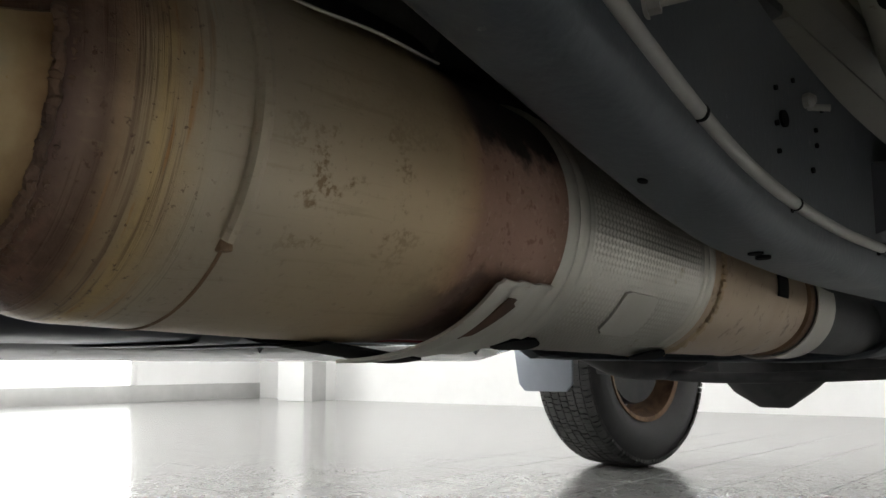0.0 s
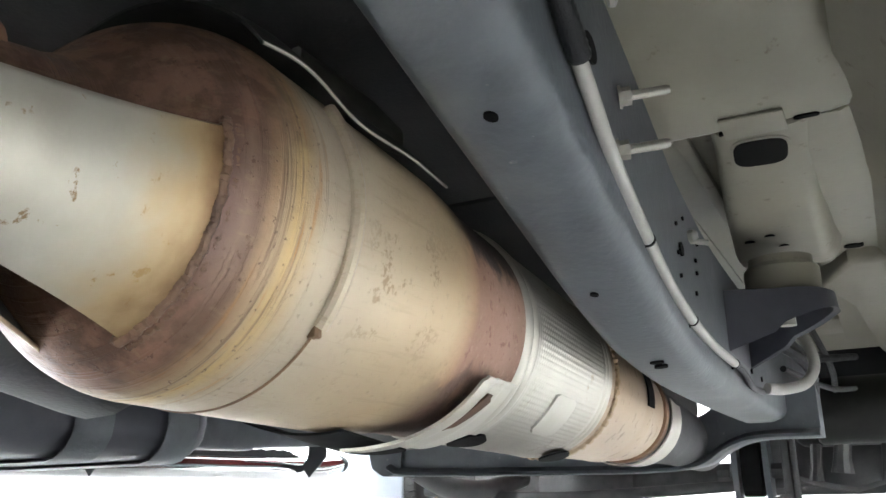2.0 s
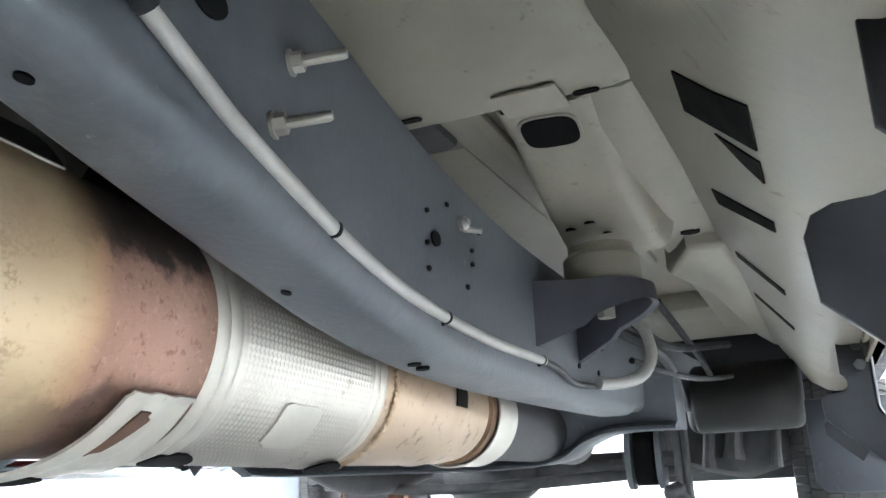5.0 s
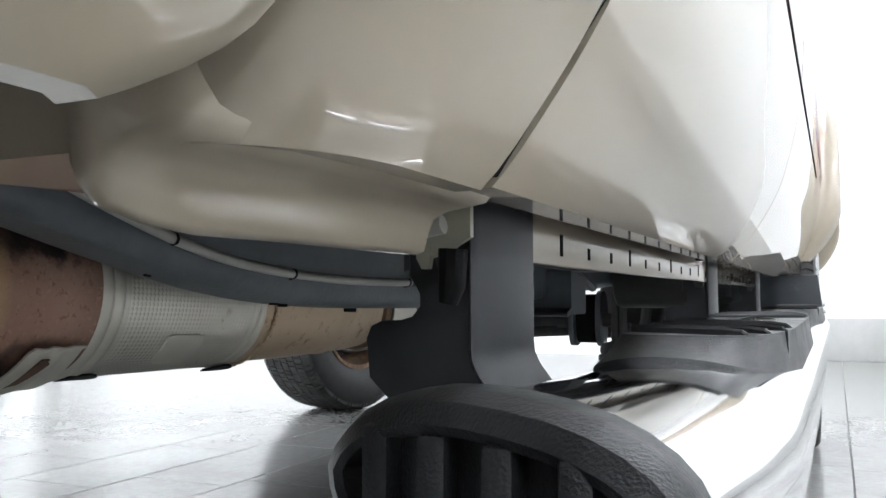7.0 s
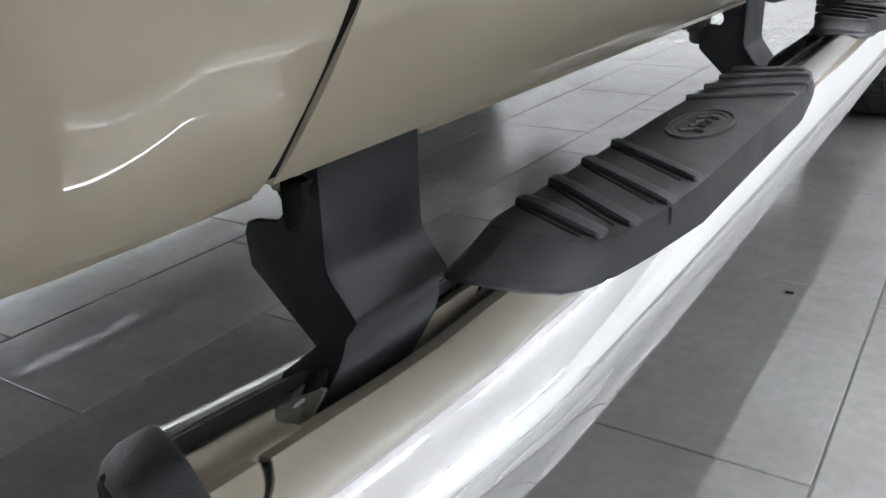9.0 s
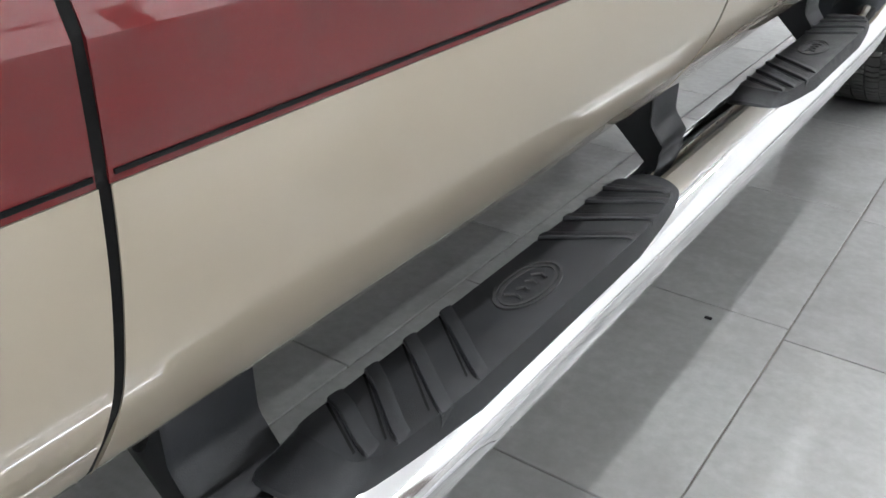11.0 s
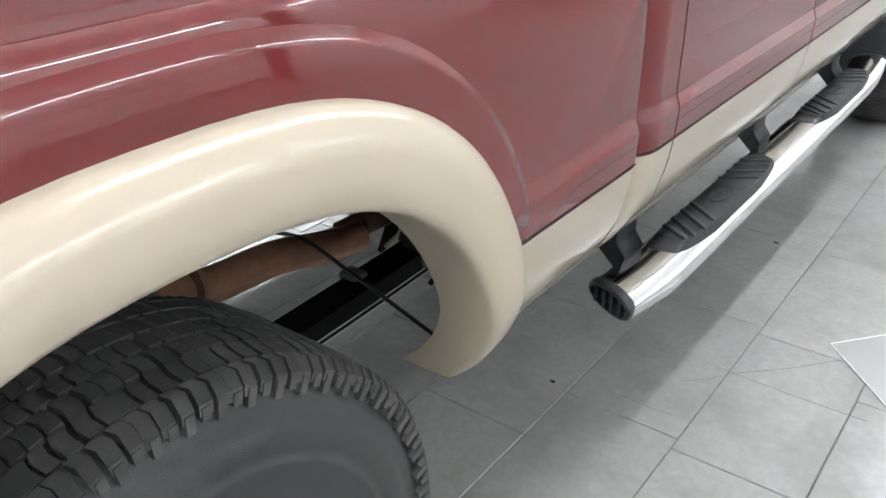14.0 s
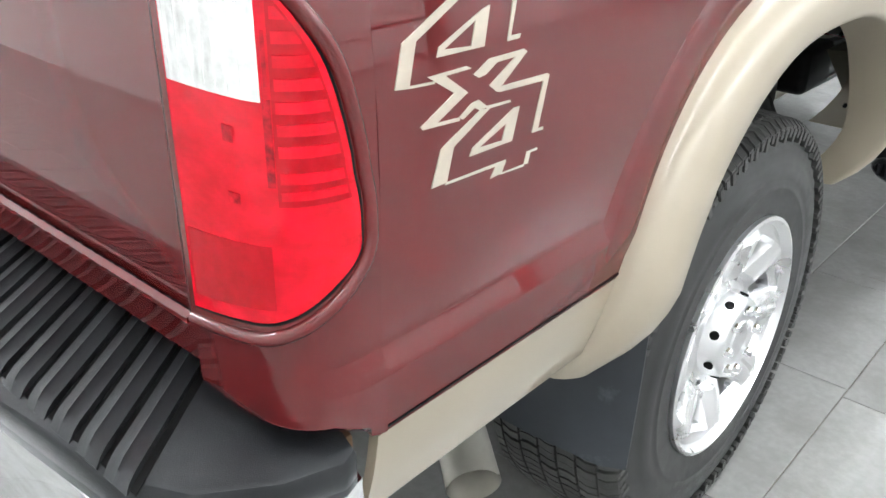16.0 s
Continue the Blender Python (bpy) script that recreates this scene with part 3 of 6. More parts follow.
def wheel(parent):
    """A wheel round its own centre, the outer face towards +x."""
    hub = new("wheel")
    hub.parent = parent
    hub["label"] = "polished alloy wheel with an all-terrain tyre"
    bm = bmesh.new()
    R, W = 0.42, 0.137
    spin(bm, [(-0.10, 0.232), (-0.125, 0.26), (-W, 0.31), (-W + 0.006, 0.36), (-0.118, 0.397), (-0.10, 0.412), (0.10, 0.412), (0.118, 0.397), (W - 0.006, 0.36), (W - 0.002, 0.340), (W - 0.0002, 0.338), (W, 0.31), (W - 0.0006, 0.298), (W + 0.001, 0.296), (W + 0.001, 0.290),
              (W - 0.001, 0.285), (0.137, 0.262), (0.131, 0.240), (0.10, 0.232)], (0, 0, 0), "x", 72)
    part("tyre", bm, RUBBER, hub, "black all-terrain tyre", 60)
    bm = bmesh.new()
    n = 120
    for row, (x0, x1, off) in enumerate(((-0.132, -0.100, 0), (-0.096, -0.060, 0.5), (-0.055, -0.020, 0.2), (-0.015, 0.017, 0.7), (0.022, 0.057, 0.35), (0.062, 0.097, 0.5), (0.101, 0.132, 0))):
        for k in range(n):
            a0 = 2 * math.pi * (k + off + 0.12 * math.sin(5 * k + row)) / n
            a1 = a0 + 2 * math.pi * (0.80 + 0.06 * math.sin(3.7 * k + row)) / n
            def at(x, a, r):
                rr = r - (0.016 if abs(x) > 0.13 else 0.003 if abs(x) > 0.09 else 0)
                return (x, rr * math.cos(a), rr * math.sin(a))
            sk = 0.012 if row % 2 else -0.012
            mid = (x0 + x1) / 2
            q = [(x0, a0), (mid, a0 + sk * 0.8), (x1, a0 + sk * 0.4), (x1, a1 + sk * 0.4), (mid, a1 + sk * 0.8), (x0, a1)]
            loft(bm, [[at(x, a, r) for x, a in q] for r in (0.406, R)])
    for k in range(n):
        a0, a1 = 2 * math.pi * k / n, 2 * math.pi * (k + 0.55) / n
        loft(bm, [[(0.1315 + d, r * math.cos(a), r * math.sin(a)) for r, a in ((0.376 + 0.008 * (k % 2), a0), (0.400, a0), (0.400, a1), (0.376 + 0.008 * (k % 2), a1))] for d in (-0.014, 0.0022)])
    part("tread", bm, TREAD, hub, "worn black tread blocks")
    bm = bmesh.new()
    spin(bm, [(0.131, 0.240), (0.140, 0.240), (0.142, 0.233), (0.130, 0.224), (0.07, 0.212), (0.07, 0.220), (0.118, 0.230)], (0, 0, 0), "x", 64, True)
    rim = part("rim", bm, POLISHED, hub, "polished alloy rim")
    bm = bmesh.new()
    spin(bm, [(0.07, 0.212), (-0.05, 0.2), (-0.11, 0.222), (-0.116, 0.24), (-0.108, 0.24), (-0.10, 0.226), (0.0, 0.215), (0.07, 0.220)], (0, 0, 0), "x", 64, True)
    part("barrel", bm, DARKRUST, rim, "brown brake-dusted rim barrel")
    bm = bmesh.new()
    radii = (0.060, 0.078, 0.094, 0.102, 0.112, 0.122, 0.136, 0.15, 0.165, 0.178, 0.190, 0.200, 0.213, 0.226, 0.231)
    face = np.interp(radii, (0.06, 0.09, 0.105, 0.15, 0.2, 0.23), (0.112, 0.112, 0.104, 0.117, 0.128, 0.132))
    rows = []
    for r, x in zip(radii, face):
        w = float(np.interp(r, (0.10, 0.136, 0.165, 0.19), (0.10, 0.10, 0.165, 0.205)))
        row = []
        for k in range(8):
            for f in (-0.3927, -0.345, -0.285, -w - 0.025, -w, -w * 0.5, 0.0, w * 0.5, w, w + 0.025, 0.285, 0.345):
                crown = 0.016 * (1 - math.cos(2 * math.pi * min(1, abs(f) / 0.3927) * 0.5)) * 0.5 if 0.12 < r < 0.205 else 0.0
                ridge = 0.004 if 0.12 < r < 0.205 and abs(f) > 0.36 else 0.0
                a = 2 * math.pi * k / 8 + f
                row.append(bm.verts.new((x - 0.006 + crown - ridge - (0.010 if abs(f) <= w + 1e-6 and 0.13 < r < 0.2 else 0.0), r * math.cos(a), r * math.sin(a))))
        rows.append(row)
    n = len(rows[0])
    for i, (a, b) in enumerate(zip(rows, rows[1:])):
        for j in range(n):
            if j % 12 in (4, 5, 6, 7) and (6 <= i <= 9 or i == 3):
                continue
            bm.faces.new((a[j], a[(j + 1) % n], b[(j + 1) % n], b[j]))
    r = bmesh.ops.extrude_face_region(bm, geom=bm.faces[:])
    bmesh.ops.translate(bm, verts=[g for g in r["geom"] if isinstance(g, bmesh.types.BMVert)], vec=(-0.03, 0, 0))
    part("spokes", bm, POLISHED, rim, "eight broad polished spokes with small windows", 28)
    bm = bmesh.new()
    spin(bm, [(0.074, 0.092), (0.114, 0.086), (0.136, 0.080), (0.142, 0.0775), (0.145, 0.073), (0.145, 0.052), (0.143, 0.049), (0.143, 0.038), (0.146, 0.034), (0.1465, 0.0)], (0, 0, 0), "x", 48)
    part("hub_cap", bm, POLISHED, rim, "polished drum-shaped hub cap")
    for k in range(8):
        a = 2 * math.pi * (k + 0.5) / 8
        bm = bmesh.new()
        c = (0, 0.062 * math.cos(a), 0.062 * math.sin(a))
        spin(bm, [(0.134, 0.0105), (0.153, 0.0105), (0.159, 0.007), (0.160, 0.0)], c, "x", 6)
        part("lug_nut", bm, CHROME, rim)
        # near-black plug painting the shade in a vent
        bm = bmesh.new()
        a = 2 * math.pi * k / 8
        tube(bm, [(0.124, 0.070 * math.cos(a), 0.070 * math.sin(a)), (0.1255, 0.0855 * math.cos(a), 0.0855 * math.sin(a))], 0.0088, 14)
        part("vent_hole", bm, BLACK_AND_SHADE, rim, "near-black plug for the shade in a hub vent")
    bm = bmesh.new()
    spin(bm, [(0.1228, 0.0), (0.1228, 0.010), (0.1240, 0.010), (0.1240, 0.0)], (0, 0, 0), "x", 24)
    part("emblem", bm, surface("blue_emblem", (0.02, 0.05, 0.16), (0.03, 0.06, 0.2), 40, (0.2, 0.3)), rim, "small plain blue oval emblem")
    bm = bmesh.new()
    spin(bm, [(-0.06, 0.0), (-0.06, 0.165), (-0.045, 0.17), (0.0, 0.17), (0.0, 0.0)], (0, 0, 0), "x", 40)
    part("brake_disc", bm, DARKIRON, hub, "dark brake disc")
    return hub


W0 = wheel(truck)
W0.matrix_basis = pose(0.852, 0, 0.42, 20)


def wheel_copy(m):
    made = {}
    for o in (W0, *W0.children_recursive):
        made[o] = o.copy()
        scene.collection.objects.link(made[o])
        made[o].parent = made.get(o.parent, o.parent)
    made[W0].matrix_basis = m


wheel_copy(pose(0.852, 3.967, 0.42, 5))
wheel_copy(pose(-1.03, 4.23, 0.42, 40, 0, 172))
wheel_copy(pose(-0.852, 0, 0.42, 10, 0, 180))


# step bars
LEAN = 0.004


def bar_ring(y, cx, cz, w=0.056, h=0.043):
    """The rounded, slightly leaning section of a step bar."""
    out = []
    for k in range(32):
        a = 2 * math.pi * k / 32
        u, v = math.copysign(abs(math.cos(a)) ** 0.88, math.cos(a)), math.copysign(abs(math.sin(a)) ** 0.9, math.sin(a))
        out.append((cx + w * u + 0.012 * max(0.0, v), y, cz + h * v - LEAN * u))
    return out


def step_bar(sign):
    bar = new("step_bar")
    bar.parent = truck
    bar["label"] = "polished chrome step bar with black rubber treads"
    if sign < 0:
        bar.location = (0, 0.06, 0.046)
    path = [(1.052, 0.955), (1.10, 0.957), (1.16, 0.960), (1.24, 0.962), (1.34, 0.963), (1.6, 0.964), (2.2, 0.964), (2.8, 0.963), (3.0, 0.960), (3.10, 0.955), (3.2, 0.945)]
    bm = bmesh.new()
    dense = spline([(x, y, 0) for y, x in path], 5)
    def cut(x, y, cx):
        """The tube's ends are slanted so that the caps fit the camera's view."""
        k = max(0.0, 1 - (y - 1.052) / 0.12) - max(0.0, 1 - (3.2 - y) / 0.12)
        return y - 0.45 * k * (x - cx)
    def pinch(y):
        """The tube grows flatter towards its ends."""
        return max(0.0, 1 - (y - 1.052) / 0.16, 1 - (3.2 - y) / 0.16) ** 1.3
    loft(bm, [[(sign * x, cut(x, y, p.x), z) for x, y, z in bar_ring(p.y, p.x, 0.424 + 0.019 * pinch(p.y), 0.068 - 0.007 * pinch(p.y), 0.043 - 0.013 * pinch(p.y))] for p in dense])
    part("tube", bm, CHROME, bar, "chrome oval tube", 50)
    for y, x, d in ((1.052, 0.955, -1), (3.2, 0.945, 1)):
        bm = bmesh.new()
        loft(bm, [[(sign * a, b + d * 0.45 * (a - x), c) for a, b, c in bar_ring(y + d * e, x, 0.443, 0.0625 - s, 0.0315 - s)] for e, s in ((-0.012, 0.001), (-0.010, 0.0), (0.004, 0.0), (0.012, 0.003), (0.016, 0.009), (0.014, 0.012), (0.004, 0.014))])
        cap = part("end_cap", bm, PLASTIC, bar, "ribbed black plastic end cap")
        for k in range(4):
            xx = x - 0.0345 + 0.023 * k
            yy = y + d * (0.010 + 0.45 * (xx - x))
            bm = bmesh.new()
            box(bm, (sign * xx - 0.0045, yy - 0.006, 0.443 - 0.020), (sign * xx + 0.0045, yy + 0.006, 0.443 + 0.020), 0.002)
            part("rib", bm, PLASTIC, cap)
    for yc in (1.606, 2.642):
        low = [(0.922, -0.25), (0.924, -0.318), (0.934, -0.342), (0.962, -0.346), (0.986, -0.340), (1.003, -0.322), (1.014, -0.265), (1.023, -0.16)]
        high = [(0.931, -0.25), (0.931, -0.280), (0.936, -0.290), (0.955, -0.291), (0.980, -0.292), (0.998, -0.290), (1.010, -0.262), (1.0185, -0.17)]
        low, high = ([(q.x, q.y) for q in spline([(x, y, 0) for x, y in e], 3)] for e in (low, high))
        low, high = ([*e, *[(x, -y) for x, y in e[::-1]]] for e in (low, high))
        def under(x):
            """The height of the tube's skin below the pad."""
            return 0.424 + 0.043 * max(0.0, 1 - abs((x - 0.971) / 0.066) ** 2.22) ** 0.45 - LEAN * (x - 0.971) / 0.068
        rings = []
        for t, up in ((-0.02, 0.0), (0.0, 0.0), (0.06, 0.004), (0.5, None), (0.94, None), (0.985, None), (1.0, None)):
            ring = []
            for (xa, ya), (xb, yb) in zip(low, high):
                k = min(1.0, max(0.0, t)) if t < 0.95 else 0.96 + (t - 0.985) * 4
                za, zb = under(xa) - 0.001, 0.479
                z = za - 0.006 if t < 0 else za + up if up is not None else za + (zb - za) * (t if t < 0.95 else 1 - 0.25 * (1 - t) ** 1)
                dip = 0.0 if t < 0 else 0.0
                xa += dip * (0.985 - xa) / 0.05
                ring.append((sign * (xa + (xb - xa) * k), yc + ya + (yb - ya) * k, min(z, zb)))
            rings.append(ring)
        bm = bmesh.new()
        loft(bm, rings)
        pad = part("step_pad", bm, PLASTIC, bar, "black rubber step pad", 32)
        for ya, yb in ((-0.250, -0.282), (-0.203, -0.256), (-0.149, -0.209), (-0.093, -0.1545), (0.093, 0.150), (0.149, 0.205), (0.203, 0.254), (0.250, 0.282)):
            y0, y1 = yc + ya + 0.007, yc + yb + 0.007
            e = 0.999 if abs(yb) > 0.27 else 1.009 if abs(yb) > 0.24 else 1.0155
            bm = bmesh.new()
            run = [(0.9305, y0), (0.95, y0 + (y1 - y0) * 0.22), (e - 0.012, y1 + (y0 - y1) * 0.10), (e - 0.002, y1), (e + 0.0015, y1)]
            loft(bm, [[(sign * x, y + w, 0.4775 + h - drop) for w, h in ((-0.0100, -0.008), (-0.0094, 0.0042), (-0.0078, 0.0058), (0.002, 0.0052), (0.0088, 0.0032), (0.0110, -0.008))] for (x, y), drop in zip(run, (0.0, 0.0, 0.0, 0.0012, 0.004))])
            part("ridge", bm, PLASTIC, pad)
            # near-black strip painting the shade along the ridge's near side
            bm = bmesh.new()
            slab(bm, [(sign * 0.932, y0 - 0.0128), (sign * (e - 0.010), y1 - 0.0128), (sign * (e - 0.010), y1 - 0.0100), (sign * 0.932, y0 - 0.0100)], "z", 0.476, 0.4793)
            part("groove", bm, BLACK_AND_SHADE, pad)
        bm = bmesh.new()
        for w, h, z0, z1 in ((0.026, 0.054, 0.477, 0.4815), (0.0205, 0.0465, 0.4785, 0.4805)):
            e1 = [(0.972 * sign + w * math.cos(a), yc + h * math.sin(a)) for a in (2 * math.pi * k / 40 for k in range(40))]
            e2 = [(0.972 * sign + (w - 0.003) * math.cos(a), yc + (h - 0.0035) * math.sin(a)) for a in (2 * math.pi * k / 40 for k in range(40))]
            loft(bm, [[(x, y, z) for x, y in e] for e, z in ((e1, z0), (e1, z1), (e2, z1), (e2, z0))], True, False)
        em = part("emblem", bm, RUBBER, pad, "raised oval emblem with plain marks")
        for k, (dy, hh) in enumerate(((-0.027, 0.009), (-0.010, 0.006), (0.006, 0.006), (0.022, 0.008))):
            bm = bmesh.new()
            c = Vector((0.972 * sign, yc + dy, 0.4802))
            tube(bm, [c + Vector((-hh, -0.004, 0)), c + Vector((0, 0.003, 0.0005)), c + Vector((hh, 0.0, 0))], 0.0016, 6)
            part("mark", bm, RUBBER, em)
    for yb in (1.237, 2.13, 2.95):
        bm = bmesh.new()
        wing = [(0.814, 0.457), (0.812, 0.478), (0.815, 0.485), (0.822, 0.488), (0.834, 0.487), (0.841, 0.489), (0.846, 0.495), (0.846, 0.502), (0.842, 0.507), (0.838, 0.511), (0.838, 0.58), (0.843, 0.66), (0.876, 0.66), (0.876, 0.466), (0.900, 0.432), (0.875, 0.400)]
        slab(bm, [(sign * a, b) for a, b in wing], "y", yb, yb + 0.005, 0.0012)
        part("bracket_wing", bm, COATED, bar, "black coated bracket wing with a hook")
        bm = bmesh.new()
        rings = []
        for x, z in ((0.872, 0.66), (0.872, 0.474), (0.8725, 0.468), (0.8755, 0.461), (0.896, 0.434), (0.922, 0.40)):
            rings.append([(sign * (x + e), y, z) for y, e in ((yb + 0.001, 0.0), (yb - 0.003, 0.003), (yb + 0.001, 0.006), (yb + 0.088, 0.006), (yb + 0.088, 0.0))])
        loft(bm, rings)
        part("bracket_plate", bm, COATED, bar, "black folded bracket plate", 50)
        for dz in (0.520, 0.545):
            bm = bmesh.new()
            tube(bm, [(sign * 0.862, yb + 0.006, dz), (sign * 0.862, yb - 0.004, dz)], 0.0075, 6)
            part("bracket_bolt", bm, DARKIRON, bar, "dark bolt head")

    tab = new("mounting_tab")
    tab.parent = bar
    bm = bmesh.new()
    loft(bm, [[(sign * x, y, z) for x, z in ((0.849, 0.560), (0.850, 0.520), (0.853, 0.5145), (0.857, 0.5145), (0.858, 0.520), (0.866, 0.522), (0.880, 0.530), (0.880, 0.560))] for y in (1.222, 1.226)])
    part("tab_plate", bm, BEIGE_UNDER, tab, "small folded beige tab")
    bm = bmesh.new()
    tube(bm, [(sign * 0.852, 1.214, 0.5345), (sign * 0.855, 1.214, 0.534), (sign * 0.869, 1.214, 0.536)], [0.0042, 0.0052, 0.0048], 12)
    part("peg", bm, LINE, tab, "pale plastic peg")
    bm = bmesh.new()
    tube(bm, [(sign * 0.872, 1.219, 0.524), (sign * 0.871, 1.219, 0.505), (sign * 0.869, 1.219, 0.497)], [0.0075, 0.0070, 0.0050], 10)
    part("plug", bm, BLACK_AND_SHADE, tab, "black rubber plug")
    bm = bmesh.new()
    box(bm, (sign * 0.996 - 0.008, 1.266, 0.378), (sign * 0.996 + 0.008, 1.368, 0.396), 0.003)
    part("under_strip", bm, PLASTIC, bar, "black strip under the tube")


step_bar(1)
step_bar(-1)


# ---- exhaust ----
def axis_at(y):
    return 0.406 - 0.0315 * (y - 1.2), 0.5154 - 0.0345 * (y - 1.2)


def around(y, r, deg, dx=0.0, dz=0.0):
    cx, cz = axis_at(y)
    return Vector((cx + dx + r * math.cos(radians(deg)), y, cz + dz + r * math.sin(radians(deg))))


def turned(bm, profile, n=64, caps=True):
    loft(bm, [[around(y, r, 360 * k / n) for k in range(n)] for y, r in profile], True, caps)


def sheet(bm, y0, y1, a0, a1, r, ny=8, na=24, thick=0.0015, shape=None):
    """A curved sheet round the exhaust's axis; shape(s, t) gives y and radius."""
    rows = []
    for i in range(ny + 1):
        row = []
        for j in range(na + 1):
            s, t = i / ny, j / na
            y, rr = shape(s, t) if shape else (y0 + (y1 - y0) * s, r)
            row.append((y, rr, a0 + (a1 - a0) * t))
        rows.append(row)
    top = [[bm.verts.new(around(y, r_ + thick, a)) for y, r_, a in row] for row in rows]
    low = [[bm.verts.new(around(y, r_, a)) for y, r_, a in row] for row in rows]
    for i in range(ny):
        for j in range(na):
            bm.faces.new((top[i][j], top[i + 1][j], top[i + 1][j + 1], top[i][j + 1]))
            bm.faces.new((low[i][j], low[i][j + 1], low[i + 1][j + 1], low[i + 1][j]))
    for i in range(ny):
        for j in (0, na):
            bm.faces.new((top[i][j], low[i][j], low[i + 1][j], top[i + 1][j]))
    for j in range(na):
        for i in (0, ny):
            bm.faces.new((top[i][j], top[i][j + 1], low[i][j + 1], low[i][j]))


exhaust = new("exhaust")
exhaust.parent = truck
exhaust["label"] = "heat-tinted and rusted steel exhaust with a filter canister"
R = 0.0866
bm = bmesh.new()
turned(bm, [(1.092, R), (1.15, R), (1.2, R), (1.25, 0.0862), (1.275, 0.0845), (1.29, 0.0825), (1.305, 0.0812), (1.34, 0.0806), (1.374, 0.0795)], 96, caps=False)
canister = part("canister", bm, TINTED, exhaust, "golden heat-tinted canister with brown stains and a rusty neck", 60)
bm = bmesh.new()
dome = [(y, R * math.sqrt(1 - ((1.092 - y) / 0.076) ** 2)) for y in np.linspace(1.092, 1.031, 18)]
turned(bm, [(1.096, R - 0.0003)] + dome + [(1.022, 0.0445), (1.010, 0.0395), (0.99, 0.0355), (0.96, 0.032), (0.88, 0.030)], 96)
part("end_cap", bm, TINTED, exhaust, "rust-streaked domed canister end", 60)


def weld_point(k, out=0.0, back=0.0):
    """A point of the arc along which the bright cover is welded to the dome."""
    return around(1.0505 + 0.0015 * math.cos(radians(k)) - back, 0.0726 + out, k)


def cover_point(s, t):
    """The bright half-cone cover: s along it from the weld, t round it."""
    k = 8 - 77 * t
    a = weld_point(k, 0.0015)
    w = radians(62 - 128 * t)
    e = Vector((0.487 + 0.016 * math.cos(w), 0.875, 0.486 + 0.0125 * math.sin(w)))
    a = a.lerp(weld_point(-30, 0.012), 0.30 * s * (1 - s))
    return a.lerp(e, s)


def cover(bm, s0, s1, lift):
    rows = []
    for s in np.linspace(s0, s1, 14):
        rows.append([cover_point(s, t) + Vector((0.6, -0.5, -0.4)) * lift for t in np.linspace(0, 1, 29)] + [cover_point(s, t) - Vector((0.6, -0.2, -0.4)) * 0.004 for t in np.linspace(1, 0, 29)])
    loft(bm, rows)


bm = bmesh.new()
cover(bm, 0.0, 1.0, 0.0)
lid = part("outlet_cover", bm, lid_steel("heat_edged_steel"), exhaust, "bright steel half-cone cover", 50)
bm = bmesh.new()
for back, lift, width in ((0.0, 0.0008, 0.0027), (-0.0052, 0.0022, 0.0018)):
    tube(bm, [weld_point(k, lift + 0.0004 * math.sin(1.9 * i), back + 0.0005 * math.sin(0.5 * i) + 0.0003 * math.sin(2.9 * i)) for i, k in enumerate(np.linspace(10, -71, 120))], [width + 0.0005 * math.sin(2.3 * i) * math.sin(0.37 * i) for i in range(120)], 10)
part("weld_bead", bm, WELD, exhaust, "dark uneven weld bead")
bm = bmesh.new()
tube(bm, spline([(0.42, 0.99, 0.552), (0.425, 0.955, 0.548), (0.42, 0.90, 0.543), (0.41, 0.82, 0.54)], 6), 0.013, 20)
tube(bm, [(0.423, 0.964, 0.549), (0.423, 0.958, 0.549)], 0.0155, 20)
part("sensor_pipe", bm, RUST, exhaust, "small rusty pipe")
bm = bmesh.new()
box(bm, (0.436, 0.945, 0.530), (0.464, 0.957, 0.600), 0.003)
tube(bm, [(0.460, 0.951, 0.556), (0.478, 0.951, 0.550)], 0.0052, 6)
tube(bm, [(0.458, 0.951, 0.535), (0.474, 0.951, 0.531)], 0.006, 8)
part("flange", bm, STEEL, exhaust, "pale flange with bolts")
bm = bmesh.new()
tube(bm, [around(1.1275 - 0.002 * (a < 0) * a / -40, R + 0.0008, a) for a in np.linspace(36, -38, 60)], 0.0042, 10)
part("raised_seam", bm, TINTED, exhaust, "raised half-round seam")
bm = bmesh.new()
tube(bm, [around(1.1255, R - 0.0003, a) for a in np.linspace(-36, -150, 50)], 0.0011, 6)
part("thin_seam", bm, DARKRUST, exhaust)
bm = bmesh.new()
box(bm, *[tuple(around(1.1255, R, -40) + Vector(d)) for d in ((-0.003, -0.003, -0.003), (0.0022, 0.003, 0.003))], 0.001)
part("seam_end", bm, DARKRUST, exhaust)
for y, r in ((1.378, 0.0818), (1.392, 0.0812), (1.598, 0.0782), (1.612, 0.0778)):
    bm = bmesh.new()
    turned(bm, [(y - 0.007, r - 0.004), (y - 0.005, r), (y, r + 0.0012), (y + 0.005, r), (y + 0.007, r - 0.004)], caps=False)
    part("band", bm, SHIELD, exhaust, "smooth pressed band", 60)
